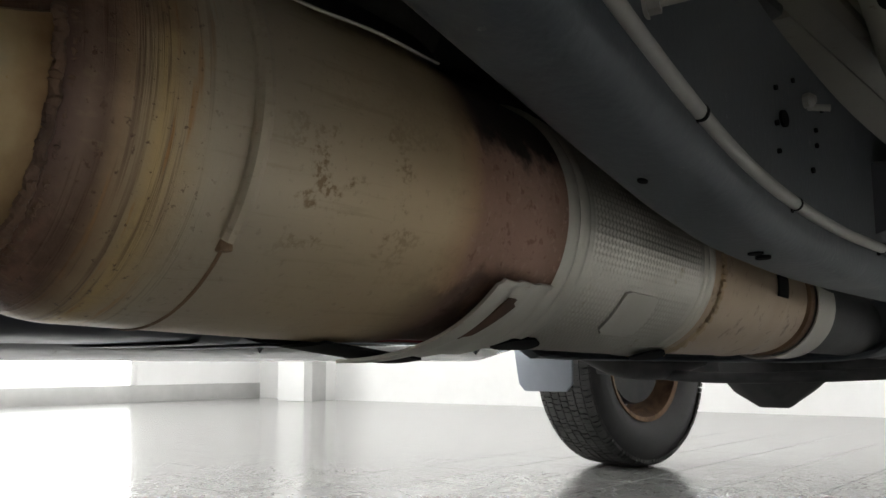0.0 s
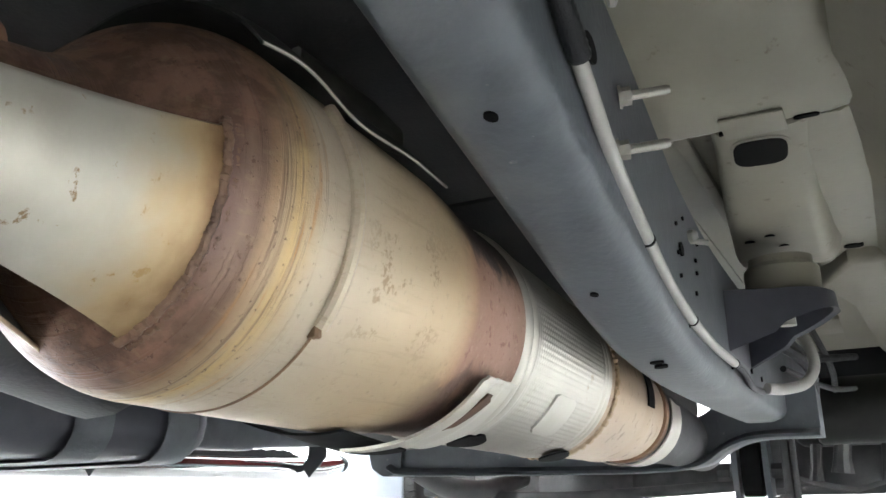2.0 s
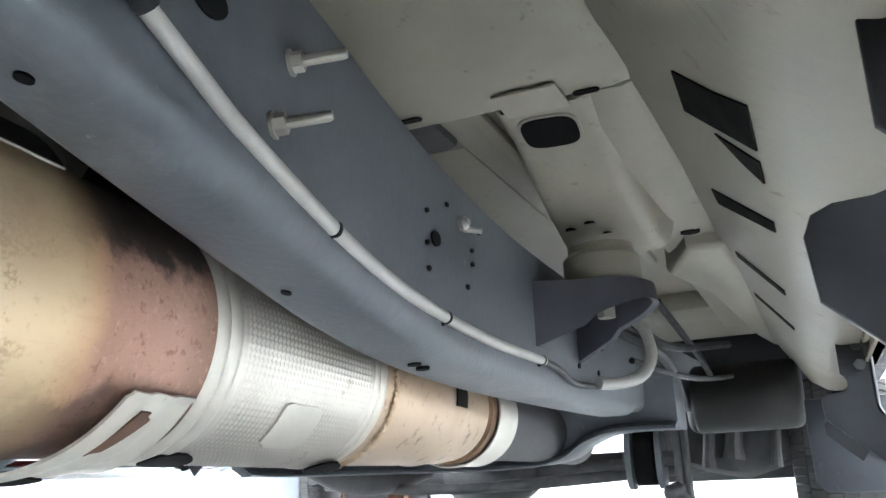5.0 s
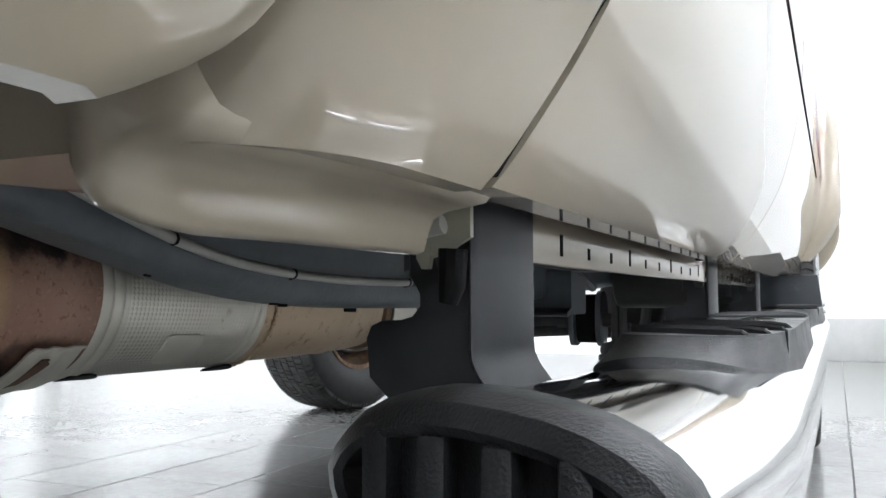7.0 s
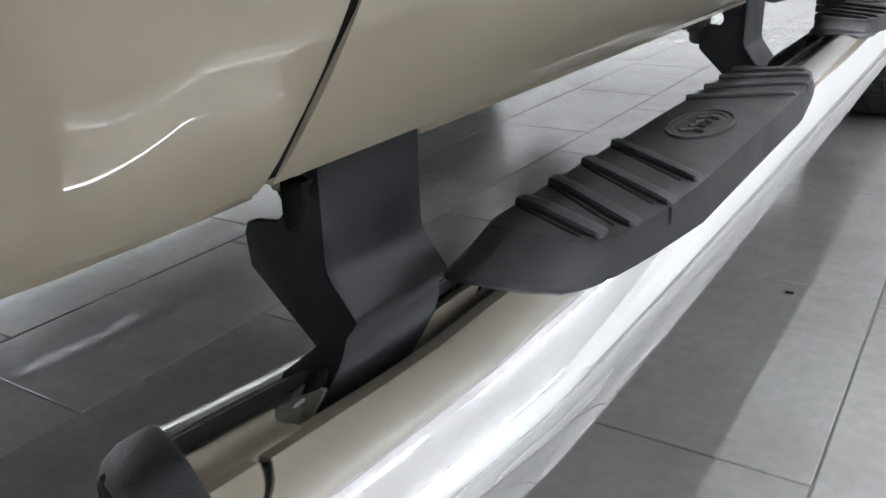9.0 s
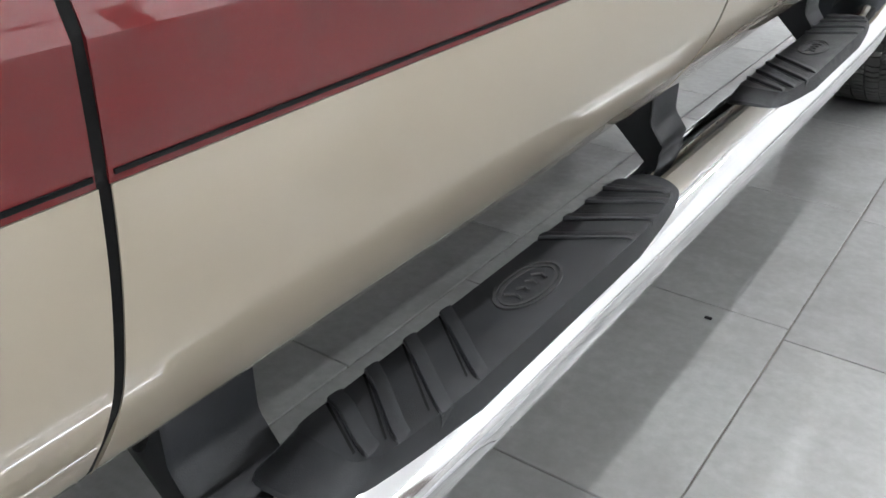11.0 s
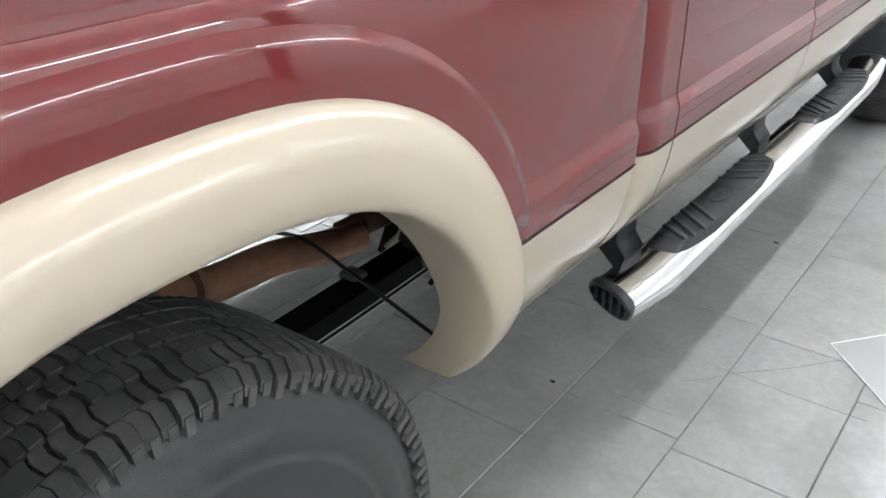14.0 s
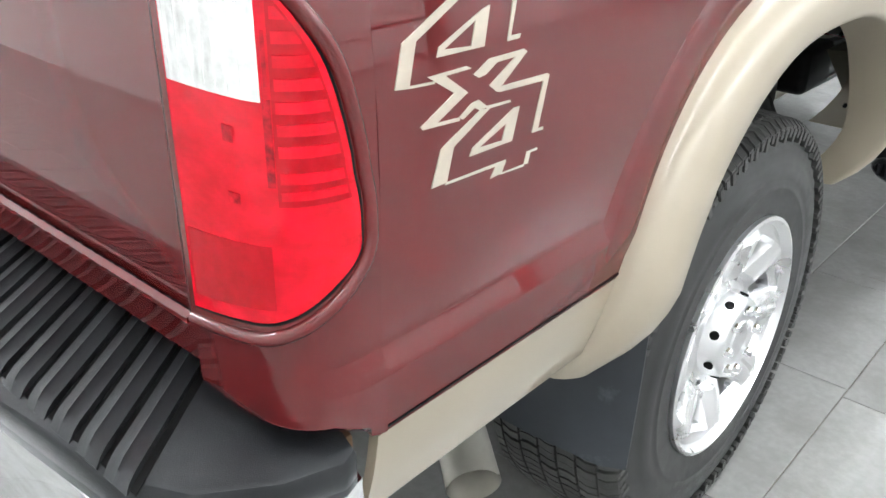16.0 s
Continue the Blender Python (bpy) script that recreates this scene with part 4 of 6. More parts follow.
# embossed wrap: diagonal dimples pressed into a sheet
bm = bmesh.new()
NY, NA = 150, 220
grid = []
for i in range(NY + 1):
    y = 1.396 + 0.198 * i / NY
    base = 0.0806 - 0.0028 * i / NY
    row = []
    for j in range(NA):
        a = -190 + 260 * j / (NA - 1)
        u, v = y / 0.0052, radians(a) * base / 0.0046
        flat = 1.0 if 0.010 < y - 1.396 < 0.190 else 0.2
        row.append(bm.verts.new(around(y, base + 0.0011 * flat * math.sin(math.pi * (u + v)) * math.sin(math.pi * (u - v)), a)))
    grid.append(row)
for i in range(NY):
    for j in range(NA - 1):
        bm.faces.new((grid[i][j], grid[i + 1][j], grid[i + 1][j + 1], grid[i][j + 1]))
part("embossed_wrap", bm, WRAP, exhaust, "bright embossed heat wrap", 180)
bm = bmesh.new()
sheet(bm, 0, 0, -58, -30, 0.0796, 14, 20, 0.0022, lambda s, t: (1.492 + 0.027 * (2 * s - 1) * (1 - 0.12 * abs(2 * t - 1) ** 4) * (1 if abs(2 * t - 1) < 0.9 else 0.8), 0.0796))
badge = part("patch", bm, SHIELD, exhaust, "smooth rounded patch on the wrap", 40)
# near-black sheets on the wrap painting the shade in its drain openings
for y, a in ((1.402, -74), (1.600, -72)):
    bm = bmesh.new()
    sheet(bm, y - 0.022, y + 0.022, a - 14, a + 6, 0.0812, 6, 6, 0.002, lambda s, t, y=y: (y + 0.022 * (2 * s - 1) * math.sqrt(max(0.05, 1 - (2 * t - 1) ** 2)), 0.0812))
    part("drain_slot", bm, BLACK_AND_SHADE, exhaust, "near-black sheet for the shade in a drain slot")
bm = bmesh.new()
turned(bm, [(1.616, 0.077), (1.63, 0.0768), (1.66, 0.0748), (1.79, 0.071), (1.815, 0.0685), (1.835, 0.0705), (1.845, 0.068), (1.90, 0.066), (1.93, 0.063)], caps=False)
part("inlet_pipe", bm, STEEL, exhaust, "tan heat-tinted inlet cone", 60)
bm = bmesh.new()
tube(bm, [around(1.636, 0.0772 + 0.0006 * math.sin(2.3 * k), a) + Vector((0, 0.0012 * math.sin(3.1 * k), 0)) for k, a in enumerate(np.linspace(100, -200, 140))], [0.0030 + 0.0008 * math.sin(1.7 * k) for k in range(140)], 6)
part("inlet_weld", bm, STEEL, exhaust, "rippled weld seam")
bm = bmesh.new()
sheet(bm, 1.80, 1.83, -10, 70, 0.0712, 3, 12, 0.002)
part("soot_strap", bm, BLACK_AND_SHADE, exhaust, "black strap end")
bm = bmesh.new()
turned(bm, [(1.925, 0.060), (1.96, 0.058), (2.05, 0.056), (2.3, 0.05), (2.6, 0.046)], caps=False)
part("down_pipe", bm, DARKIRON, exhaust, "dark rusty pipe")
bm = bmesh.new()
sheet(bm, 0, 0, -170, 12, 0.064, 8, 40, 0.002, lambda s, t: (1.955 + 0.085 * s, 0.0635 + 0.004 * (1 - s) ** 2))
part("clamp_shield", bm, SHIELD, exhaust, "pale clamp shield", 50)
bm = bmesh.new()
turned(bm, [(1.935, 0.060), (1.937, 0.0655), (1.953, 0.0655), (1.955, 0.060)], caps=False)
part("clamp_ring", bm, DARKRUST, exhaust, "dark clamp ring")
# shield over the top
bm = bmesh.new()
sheet(bm, 0, 0, 34, 150, 0.093, 16, 28, 0.0015, lambda s, t: (1.066 + 0.180 * s, 0.0935 - 0.003 * t + 0.004 * math.sin(3 * math.pi * s) * (1 - s)))
top = part("upper_shield", bm, DARKSTEEL, exhaust, "thin dark heat shield over the canister", 50)
bm = bmesh.new()
tube(bm, [around(1.066 + 0.180 * s, 0.0945 + 0.004 * math.sin(3 * math.pi * s) * (1 - s), 34.2) for s in np.linspace(0, 1, 40)], 0.0009, 8)
part("rolled_edge", bm, ZINC, top, "pale rolled edge")
bm = bmesh.new()
lip = [Vector((0.384, 1.062, 0.4505)), Vector((0.404, 1.034, 0.4535)), Vector((0.432, 0.992, 0.458)), Vector((0.470, 0.934, 0.464)), Vector((0.52, 0.86, 0.472))]
loft(bm, [[p, p + Vector((-0.020, -0.012, 0.030)), p + Vector((-0.021, -0.012, 0.030)), p + Vector((-0.001, 0, 0))] for p in lip])
part("rear_shield", bm, DARKSTEEL, exhaust, "thin dark shield behind the canister end", 50)
bm = bmesh.new()
tube(bm, lip, 0.0010, 8)
part("rear_shield_edge", bm, STEEL, exhaust, "pale shield edge")
# shield under the neck
bm = bmesh.new()


def low_shape(s, t):
    y0 = 1.305 - 0.028 * t ** 0.8 - 0.03 * t ** 3
    rib = 0.0022 * math.sin(math.pi * 2.0 * min(1, s * 1.3)) ** 2
    return y0 + (0.054 + 0.022 * t + 0.03 * t ** 3) * s, 0.0865 + 0.006 * (1 - s) ** 2 * (0.5 + t) + rib + 0.0015 * (t < 0.04)


sheet(bm, 0, 0, -33, -88, 0.09, 28, 40, 0.002, low_shape)
low = part("lower_shield", bm, SHIELD, exhaust, "pale pressed heat shield with a slot", 40)
bm = bmesh.new()
sheet(bm, 0, 0, -40, -62, 0.09, 8, 16, 0.0015, lambda s, t: (1.318 - 0.020 * t + 0.012 * s * (1 if 0.08 < t < 0.92 else 0.6), 0.0915))
part("slot", bm, surface("deep_rust", (0.07, 0.035, 0.02), (0.12, 0.06, 0.035), 60, (0.7, 0.85)), low, "rusty slot in the shield")
# near-black sheet put in for the shade between canister and shield
bm = bmesh.new()
sheet(bm, 0, 0, -78, -118, 0.09, 10, 16, 0.0015, lambda s, t: (1.205 + 0.075 * s + 0.02 * (1 - t), 0.0885 + 0.006 * s))
part("sooty_lip", bm, BLACK_AND_SHADE, low, "near-black sheet for the shade inside the shield")

# tail pipe
bm = bmesh.new()
tube(bm, spline([(0.424, 0.87, 0.505), (0.42, 0.78, 0.515), (0.43, 0.62, 0.56), (0.44, 0.42, 0.585), (0.45, 0.2, 0.66), (0.46, -0.05, 0.70), (0.50, -0.28, 0.64), (0.62, -0.44, 0.52), (0.76, -0.54, 0.43)], 8), 0.036, 24)
part("tail_pipe", bm, RUST, exhaust, "rusty tail pipe over the axle")
bm = bmesh.new()
tube(bm, [(0.4405, 0.413, 0.588), (0.4410, 0.399, 0.592)], 0.056, 28)
tube(bm, [(0.4405, 0.416, 0.545), (0.4410, 0.396, 0.549)], 0.011, 8)
part("pipe_flange", bm, DARKRUST, exhaust, "dark rusted pipe flange with a bolt")
bm = bmesh.new()
tube(bm, [(0.72, -0.515, 0.45), (0.80, -0.57, 0.41), (0.86, -0.615, 0.39)], [0.040, 0.042, 0.043], 28, False)
tube(bm, [(0.86, -0.615, 0.39), (0.80, -0.57, 0.41)], [0.040, 0.039], 28, False)
part("tail_tip", bm, SHIELD, exhaust, "pale steel exhaust tip")

# ---- frame rails ----
RAIL = [(-1.0, 0.58, 0.72, 0.83), (0.0, 0.585, 0.74, 0.86), (0.55, 0.59, 0.71, 0.83), (0.8, 0.588, 0.655, 0.785), (1.0, 0.585, 0.608, 0.738), (1.17, 0.580, 0.5655, 0.70), (1.27, 0.577, 0.541, 0.687), (1.36, 0.573, 0.521, 0.672), (1.44, 0.569, 0.506, 0.657), (1.56, 0.562, 0.494, 0.644),
        (1.78, 0.556, 0.487, 0.632), (2.25, 0.553, 0.487, 0.63), (2.34, 0.552, 0.495, 0.63), (3.6, 0.54, 0.56, 0.68)]
rail = new("frame_rail")
rail.parent = truck
rail["label"] = "grey-black steel frame rail that steps down under the cab"
for sign in (1, -1):
    holder = rail if sign > 0 else truck
    bm = bmesh.new()
    rings = []
    for p, q in zip(spline([(a, b, c) for a, b, c, d in RAIL], 6), spline([(a, d, 0) for a, b, c, d in RAIL], 6)):
        y, x, z0, z1 = p.x, p.y, p.z, q.y
        w, r = 0.066, 0.017
        sec = [(x, z1)] + [(x - r + r * math.cos(a), z0 + r - r * math.sin(a)) for a in np.linspace(0, math.pi / 2, 6)] + [(x - w + r - r * math.sin(a), z0 + r - r * math.cos(a)) for a in np.linspace(0, math.pi / 2, 6)] + [(x - w, z1)]
        rings.append([(sign * a, y, b) for a, b in sec])
    loft(bm, rings)
    part("beam" if sign > 0 else "left_frame_rail", bm, FRAME, holder, "" if sign > 0 else "grey-black steel frame rail", 60)


def rail_side(y, z, out=0.0):
    return Vector((float(np.interp(y, [a for a, *_ in RAIL], [b for _, b, *_ in RAIL])) + out, y, z))


# a near-black disc on the rail, standing for the shade in a hole
def hole(at, way, r, squash=1.0):
    bm = bmesh.new()
    w = Vector(way).normalized()
    side = w.cross(Vector((0.3, 1, 0.1))).normalized()
    up = side.cross(w)
    ring = [side * r * squash * math.cos(a) + up * r * math.sin(a) for a in (2 * math.pi * k / 18 for k in range(18))]
    loft(bm, [[Vector(at) - w * 0.004 + p for p in ring], [Vector(at) + w * 0.002 + p for p in ring]])
    part("hole", bm, BLACK_AND_SHADE, rail)


hole((0.547, 1.166, 0.5672), (0, -0.2, -1), 0.0042, 0.8)
hole((0.532, 1.368, 0.5202), (0, -0.2, -1), 0.0034, 0.8)
for y, z, r in ((1.516, 0.582, 0.0085), (1.50, 0.600, 0.0026), (1.498, 0.575, 0.0028), (1.545, 0.617, 0.0026), (1.60, 0.592, 0.0026), (1.60, 0.58, 0.0028), (1.585, 0.558, 0.0032), (1.62, 0.612, 0.002), (1.235, 0.628, 0.013), (1.50, 0.556, 0.0026), (1.95, 0.53, 0.005), (2.05, 0.53, 0.005), (1.99, 0.565, 0.005), (2.08, 0.565, 0.005)):
    hole(rail_side(y, z, -0.0005), (1, 0.03, 0), r, 0.7)
for y in (1.545, 1.56):
    hole((0.530, y, 0.4955 - 0.002 * (y - 1.545) / 0.015), (0, -0.1, -1), 0.004, 1.6)
line = spline([(0.5865, 1.182, 0.5985), (0.5835, 1.22, 0.5845), (0.580, 1.262, 0.5705), (0.5755, 1.35, 0.5465), (0.571, 1.43, 0.532), (0.5665, 1.525, 0.5235), (0.5625, 1.64, 0.519), (0.561, 1.74, 0.5185), (0.560, 1.79, 0.519)], 6)
bm = bmesh.new()
tube(bm, line, 0.0044, 14)
brake = part("brake_line", bm, LINE, rail, "pale grey coated brake line")
bm = bmesh.new()
cv = spline([(0.588, 0.98, 0.735), (0.5895, 1.05, 0.684), (0.5895, 1.12, 0.634), (0.587, 1.187, 0.5965)], 30)
tube(bm, cv, [0.0064 if k % 2 else 0.0059 for k in range(len(cv))], 12)
part("corrugated_sleeve", bm, PLASTIC, brake, "black corrugated sleeve")
bm = bmesh.new()
tube(bm, spline([(0.560, 1.785, 0.519), (0.561, 1.84, 0.515), (0.560, 1.90, 0.506), (0.560, 2.0, 0.508)], 6), 0.004, 10)
part("thin_line", bm, PLASTIC, brake, "thin dark line")
for y in (1.352, 1.527, 1.785):
    p = min(line, key=lambda q: abs(q.y - y))
    bm = bmesh.new()
    tube(bm, [p - Vector((0, 0.0015, 0)), p + Vector((0, 0.0015, 0))], 0.0050, 14)
    box(bm, (p.x - 0.012, p.y - 0.003, p.z - 0.006), (p.x - 0.002, p.y + 0.003, p.z - 0.002), 0.001)
    part("clip", bm, BLACK_AND_SHADE, brake, "black line clip")
for y, z in ((1.306, 0.6285), (1.290, 0.5865)):
    bm = bmesh.new()
    bolt(bm, (0.575, y, z), (1, 0.30, 0.08), 0.0040, 0.032)
    part("stud", bm, ZINC, rail, "zinc stud bolt")
bm = bmesh.new()
tube(bm, [(0.555, 1.575, 0.609), (0.566, 1.575, 0.609), (0.570, 1.575, 0.609)], [0.005, 0.006, 0.003], 10)
tube(bm, [(0.562, 1.581, 0.606), (0.576, 1.588, 0.604)], 0.0028, 8)
part("push_pin", bm, LINE, rail, "white plastic push pin")
bm = bmesh.new()
tongue = [(0.552, 1.78), (0.60, 1.80)] + [(0.614 + 0.052 * math.cos(a), 1.865 + 0.062 * math.sin(a)) for a in np.linspace(-1.6, 1.6, 17)] + [(0.60, 1.935), (0.552, 1.955)]
drop = [0.060 if x < 0.56 else 0.040 if x < 0.601 else 0.012 + 0.018 * max(0.0, (0.66 - x) / 0.05) for x, y in tongue]
inner = [(0.608 + (x - 0.608) * 0.93, 1.866 + (y - 1.866) * 0.93) for x, y in tongue]
loft(bm, [[(x, y, 0.602) for x, y in inner], [(x, y, 0.600) for x, y in tongue], [(x + 0.002, y, 0.590 - d * 0.7) for (x, y), d in zip(tongue, drop)], [(x + 0.003, y, 0.592 - d) for (x, y), d in zip(tongue, drop)],
          [(x, y, 0.594 - d) for (x, y), d in zip(inner, drop)], [(x, y, 0.597) for x, y in inner]], True, True)
mount = part("body_mount_bracket", bm, TANK, rail, "black body mount bracket with a rolled lip", 40)
bm = bmesh.new()
spin(bm, [(0.0, 0.0), (0.0, 0.038), (0.006, 0.042), (0.030, 0.042), (0.036, 0.036), (0.044, 0.036), (0.044, 0.0)], (0.612, 1.865, 0.603), "z", 32)
part("bushing", bm, BEIGE_UNDER, mount, "dusty beige bushing cup")
bm = bmesh.new()
spin(bm, [(0.0, 0.0), (0.0, 0.024), (0.006, 0.026), (0.009, 0.02), (0.009, 0.0)], (0.612, 1.865, 0.586), "z", 24)
tube(bm, [(0.612, 1.865, 0.59), (0.612, 1.865, 0.568)], 0.010, 6)
part("mount_bolt", bm, ZINC, mount, "zinc mount bolt and washer")
bm = bmesh.new()
tube(bm, spline([(0.566, 2.0, 0.512), (0.585, 2.02, 0.512), (0.61, 2.04, 0.520), (0.622, 2.06, 0.545), (0.615, 2.08, 0.58), (0.60, 2.10, 0.60)], 8), 0.0075, 14)
part("white_hose", bm, LINE, rail, "pale bent hose")
bm = bmesh.new()
box(bm, (0.600, 0.98, 0.612), (0.70, 1.185, 0.74), 0.022, segments=4)
part("canister_box", bm, PLASTIC, rail, "black plastic box on the rail")
bm = bmesh.new()
tube(bm, spline([(0.612, 1.150, 0.616), (0.613, 1.156, 0.610), (0.611, 1.162, 0.605)], 5), [0.0042, 0.0055, 0.0035, 0.005, 0.0042, 0.003, 0.0045, 0.0035, 0.003, 0.0025, 0.002], 8)
part("white_clip", bm, LINE, rail, "white plastic clip")

# ---- cab underside ----
under = new("cab_floor")
under.parent = truck
under["label"] = "beige painted cab underside with cross member and sill"
bm = bmesh.new()
box(bm, (0.50, 1.58, 0.752), (0.80, 3.45, 0.77))
box(bm, (0.402, 1.76, 0.752), (0.498, 3.45, 0.77))
part("floor_pan", bm, BEIGE_UNDER, under)
bm = bmesh.new()
loft(bm, [[(x, y, z + dz) for x, z in ((0.640, 0.752), (0.645, 0.700), (0.660, 0.6945), (0.700, 0.6935), (0.704, 0.6955), (0.716, 0.6955), (0.720, 0.6935), (0.740, 0.694), (0.80, 0.694), (0.80, 0.752))] for y, dz in ((1.603, 0.018), (1.66, 0.010), (1.76, 0.002), (2.0, 0.0), (2.9, 0.0))])
part("floor_channel", bm, BEIGE_UNDER, under, "ribbed beige floor channel", 40)
for x in (0.545, 0.585, 0.62):
    bm = bmesh.new()
    box(bm, (x - 0.008, 1.6, 0.742), (x + 0.008, 2.4, 0.754), 0.004)
    part("floor_rib", bm, BEIGE_UNDER, under)
bm = bmesh.new()
prof = [(1.0, 0.83, 0), (1.0, 0.772, 0), (1.25, 0.762, 1), (1.40, 0.757, 1), (1.432, 0.755, 1), (1.450, 0.750, 1), (1.464, 0.741, 1), (1.478, 0.730, 1), (1.492, 0.720, 1), (1.508, 0.713, 1), (1.525, 0.7095, 1), (1.55, 0.709, 0.6), (1.59, 0.709, 0), (1.602, 0.713, 0), (1.606, 0.722, 0), (1.606, 0.80, 0)]
rings = []
for x in (0.40, 0.50, 0.60, 0.63, 0.65, 0.665, 0.68, 0.692, 0.704, 0.714, 0.722, 0.729, 0.735):
    d = max(0.0, x - 0.63) / 0.105
    sweep = 0.10 * (1 - math.sqrt(max(0.0, 1 - d * d)))
    rings.append([(x, min(y + sweep * f, 1.588) if f else y, z + 0.02 * max(0.0, d - 0.6) * (f == 0)) for y, z, f in prof])
loft(bm, rings)
part("cross_member", bm, BEIGE_UNDER, under, "smooth olive-beige cross member", 50)
bm = bmesh.new()
box(bm, (0.600, 1.560, 0.7045), (0.655, 1.606, 0.7075), 0.001)
part("tab", bm, BEIGE_UNDER, under, "welded tab")
bm = bmesh.new()
loft(bm, [[(xa - 0.002, y, 0.76), (xa, y, z + 0.016), (xa + 0.003, y, z + 0.007), (xa + 0.009, y, z + 0.0015), (xa + 0.018, y, z), (xb - 0.018, y, z), (xb - 0.009, y, z + 0.002), (xb - 0.002, y, z + 0.009), (xb + 0.002, y, z + 0.018), (xb + 0.012, y, 0.76)] for y, z, xa, xb in ((1.60, 0.707, 0.586, 0.678), (1.66, 0.702, 0.582, 0.676), (1.80, 0.682, 0.566, 0.670), (1.93, 0.660, 0.556, 0.672), (1.97, 0.662, 0.556, 0.676), (1.99, 0.70, 0.556, 0.68))])
outrigger = part("outrigger", bm, BEIGE_UNDER, under, "tapered beige outrigger with an oval slot", 40)


def shade_plate(parent, c, n, u, w, h, name="slot"):
    """A near-black plate, rounded at its ends, standing for the shade in an opening."""
    bm = bmesh.new()
    n, u = Vector(n).normalized(), Vector(u).normalized()
    v = n.cross(u)
    ring = []
    for k in range(28):
        a = 2 * math.pi * k / 28
        ring.append(u * (math.copysign(w - h, math.cos(a)) + h * math.cos(a)) + v * h * math.sin(a))
    loft(bm, [[Vector(c) - n * 0.004 + p for p in ring], [Vector(c) + n * 0.0012 + p for p in ring]])
    part(name, bm, BLACK_AND_SHADE, parent)


# raised lip, and a near-black plate for the shade in the slot
for size, deep, mat, title in ((1.0, 0.0010, BEIGE_UNDER, "slot_lip"), (0.90, 0.0018, BLACK_AND_SHADE, "slot")):
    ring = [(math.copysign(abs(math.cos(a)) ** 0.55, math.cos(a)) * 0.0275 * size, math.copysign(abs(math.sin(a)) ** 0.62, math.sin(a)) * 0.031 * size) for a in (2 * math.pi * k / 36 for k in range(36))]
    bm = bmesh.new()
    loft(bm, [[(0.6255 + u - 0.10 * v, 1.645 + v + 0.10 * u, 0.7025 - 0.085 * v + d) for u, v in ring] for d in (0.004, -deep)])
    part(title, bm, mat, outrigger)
for x, y, z in ((0.582, 1.862, 0.672), (0.606, 1.852, 0.674), (0.618, 1.885, 0.669)):
    shade_plate(outrigger, (x, y, z), (0, 0.15, -1), (1, 0, 0), 0.0061, 0.006, "hole")
for x, y, z, w in ((0.522, 1.575, 0.709, 0.010), (0.672, 1.592, 0.709, 0.011), (0.600, 1.600, 0.709, 0.005)):
    shade_plate(under, (x, y, z), (0, 0.1, -1), (1, 0, 0), w, 0.005, "hole")
bm = bmesh.new()
slab(bm, [(0.637, 2.18), (0.682, 2.05), (0.73, 2.06), (0.748, 2.46), (0.765, 2.75), (0.765, 3.2), (0.735, 3.1), (0.71, 2.9), (0.68, 2.37)], "z", 0.674, 0.75, 0.010)
part("second_outrigger", bm, BEIGE_UNDER, under, "swept beige outrigger", 50)
bm = bmesh.new()
box(bm, (0.50, 2.72, 0.712), (0.71, 2.90, 0.754), 0.012)
part("floor_step", bm, BEIGE_UNDER, under, "beige pressed floor step")
shade_plate(under, (0.692, 2.03, 0.6932), (0, 0, -1), (1, 0, 0), 0.012, 0.010, "drain_hole")
bm = bmesh.new()
sill = [(0.70, 0.725), (0.737, 0.668), (0.80, 0.570), (0.83, 0.550), (0.845, 0.546), (0.866, 0.546), (0.88, 0.60), (0.88, 0.74)]
loft(bm, [[(x, y, z) for x, z in sill] for y in (1.10, 1.2, 1.4, 1.7, 2.2, 2.95)])
part("inner_sill", bm, BEIGE_UNDER, under, "sloping beige inner sill", 50)


def sill_point(y, s):
    return Vector((0.737 + 0.063 * s, y, 0.668 - 0.098 * s))


SN = Vector((-0.098, 0, -0.063)).normalized()
# near-black plates painting the shade in the sill's openings
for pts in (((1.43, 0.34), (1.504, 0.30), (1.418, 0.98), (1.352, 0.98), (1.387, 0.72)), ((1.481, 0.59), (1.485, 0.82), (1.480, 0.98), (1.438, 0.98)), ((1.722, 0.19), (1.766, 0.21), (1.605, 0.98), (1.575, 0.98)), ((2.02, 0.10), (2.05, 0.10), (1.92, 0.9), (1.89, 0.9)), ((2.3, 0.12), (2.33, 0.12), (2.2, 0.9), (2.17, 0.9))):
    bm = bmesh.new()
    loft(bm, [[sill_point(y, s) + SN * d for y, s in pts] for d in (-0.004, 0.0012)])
    part("lightening_hole", bm, BLACK_AND_SHADE, under, "near-black plate for the shade in a sill opening")
bm = bmesh.new()
box(bm, (0.868, 1.335, 0.521), (0.873, 3.0, 0.56), 0.0015)
pinch = part("pinch_weld", bm, BEIGE, truck, "beige sill flange with small slots")
# near-black slips on the flange standing for the shade in its slots
for k in range(22):
    y = 1.40 + 0.072 * k
    bm = bmesh.new()
    box(bm, (0.8725, y - 0.003, 0.528), (0.8738, y + 0.003, 0.537 if k % 3 else 0.543), 0.0004, segments=1)
    part("slot", bm, BLACK_AND_SHADE, pinch)

# ---- dark things under the middle ----
bm = bmesh.new()
box(bm, (-0.55, 0.9, 0.74), (0.505, 1.75, 0.78), 0.02)
box(bm, (-0.55, 1.752, 0.74), (0.40, 3.6, 0.78), 0.02)
part("tunnel_cover", bm, DARKIRON, truck, "dark floor tunnel cover")
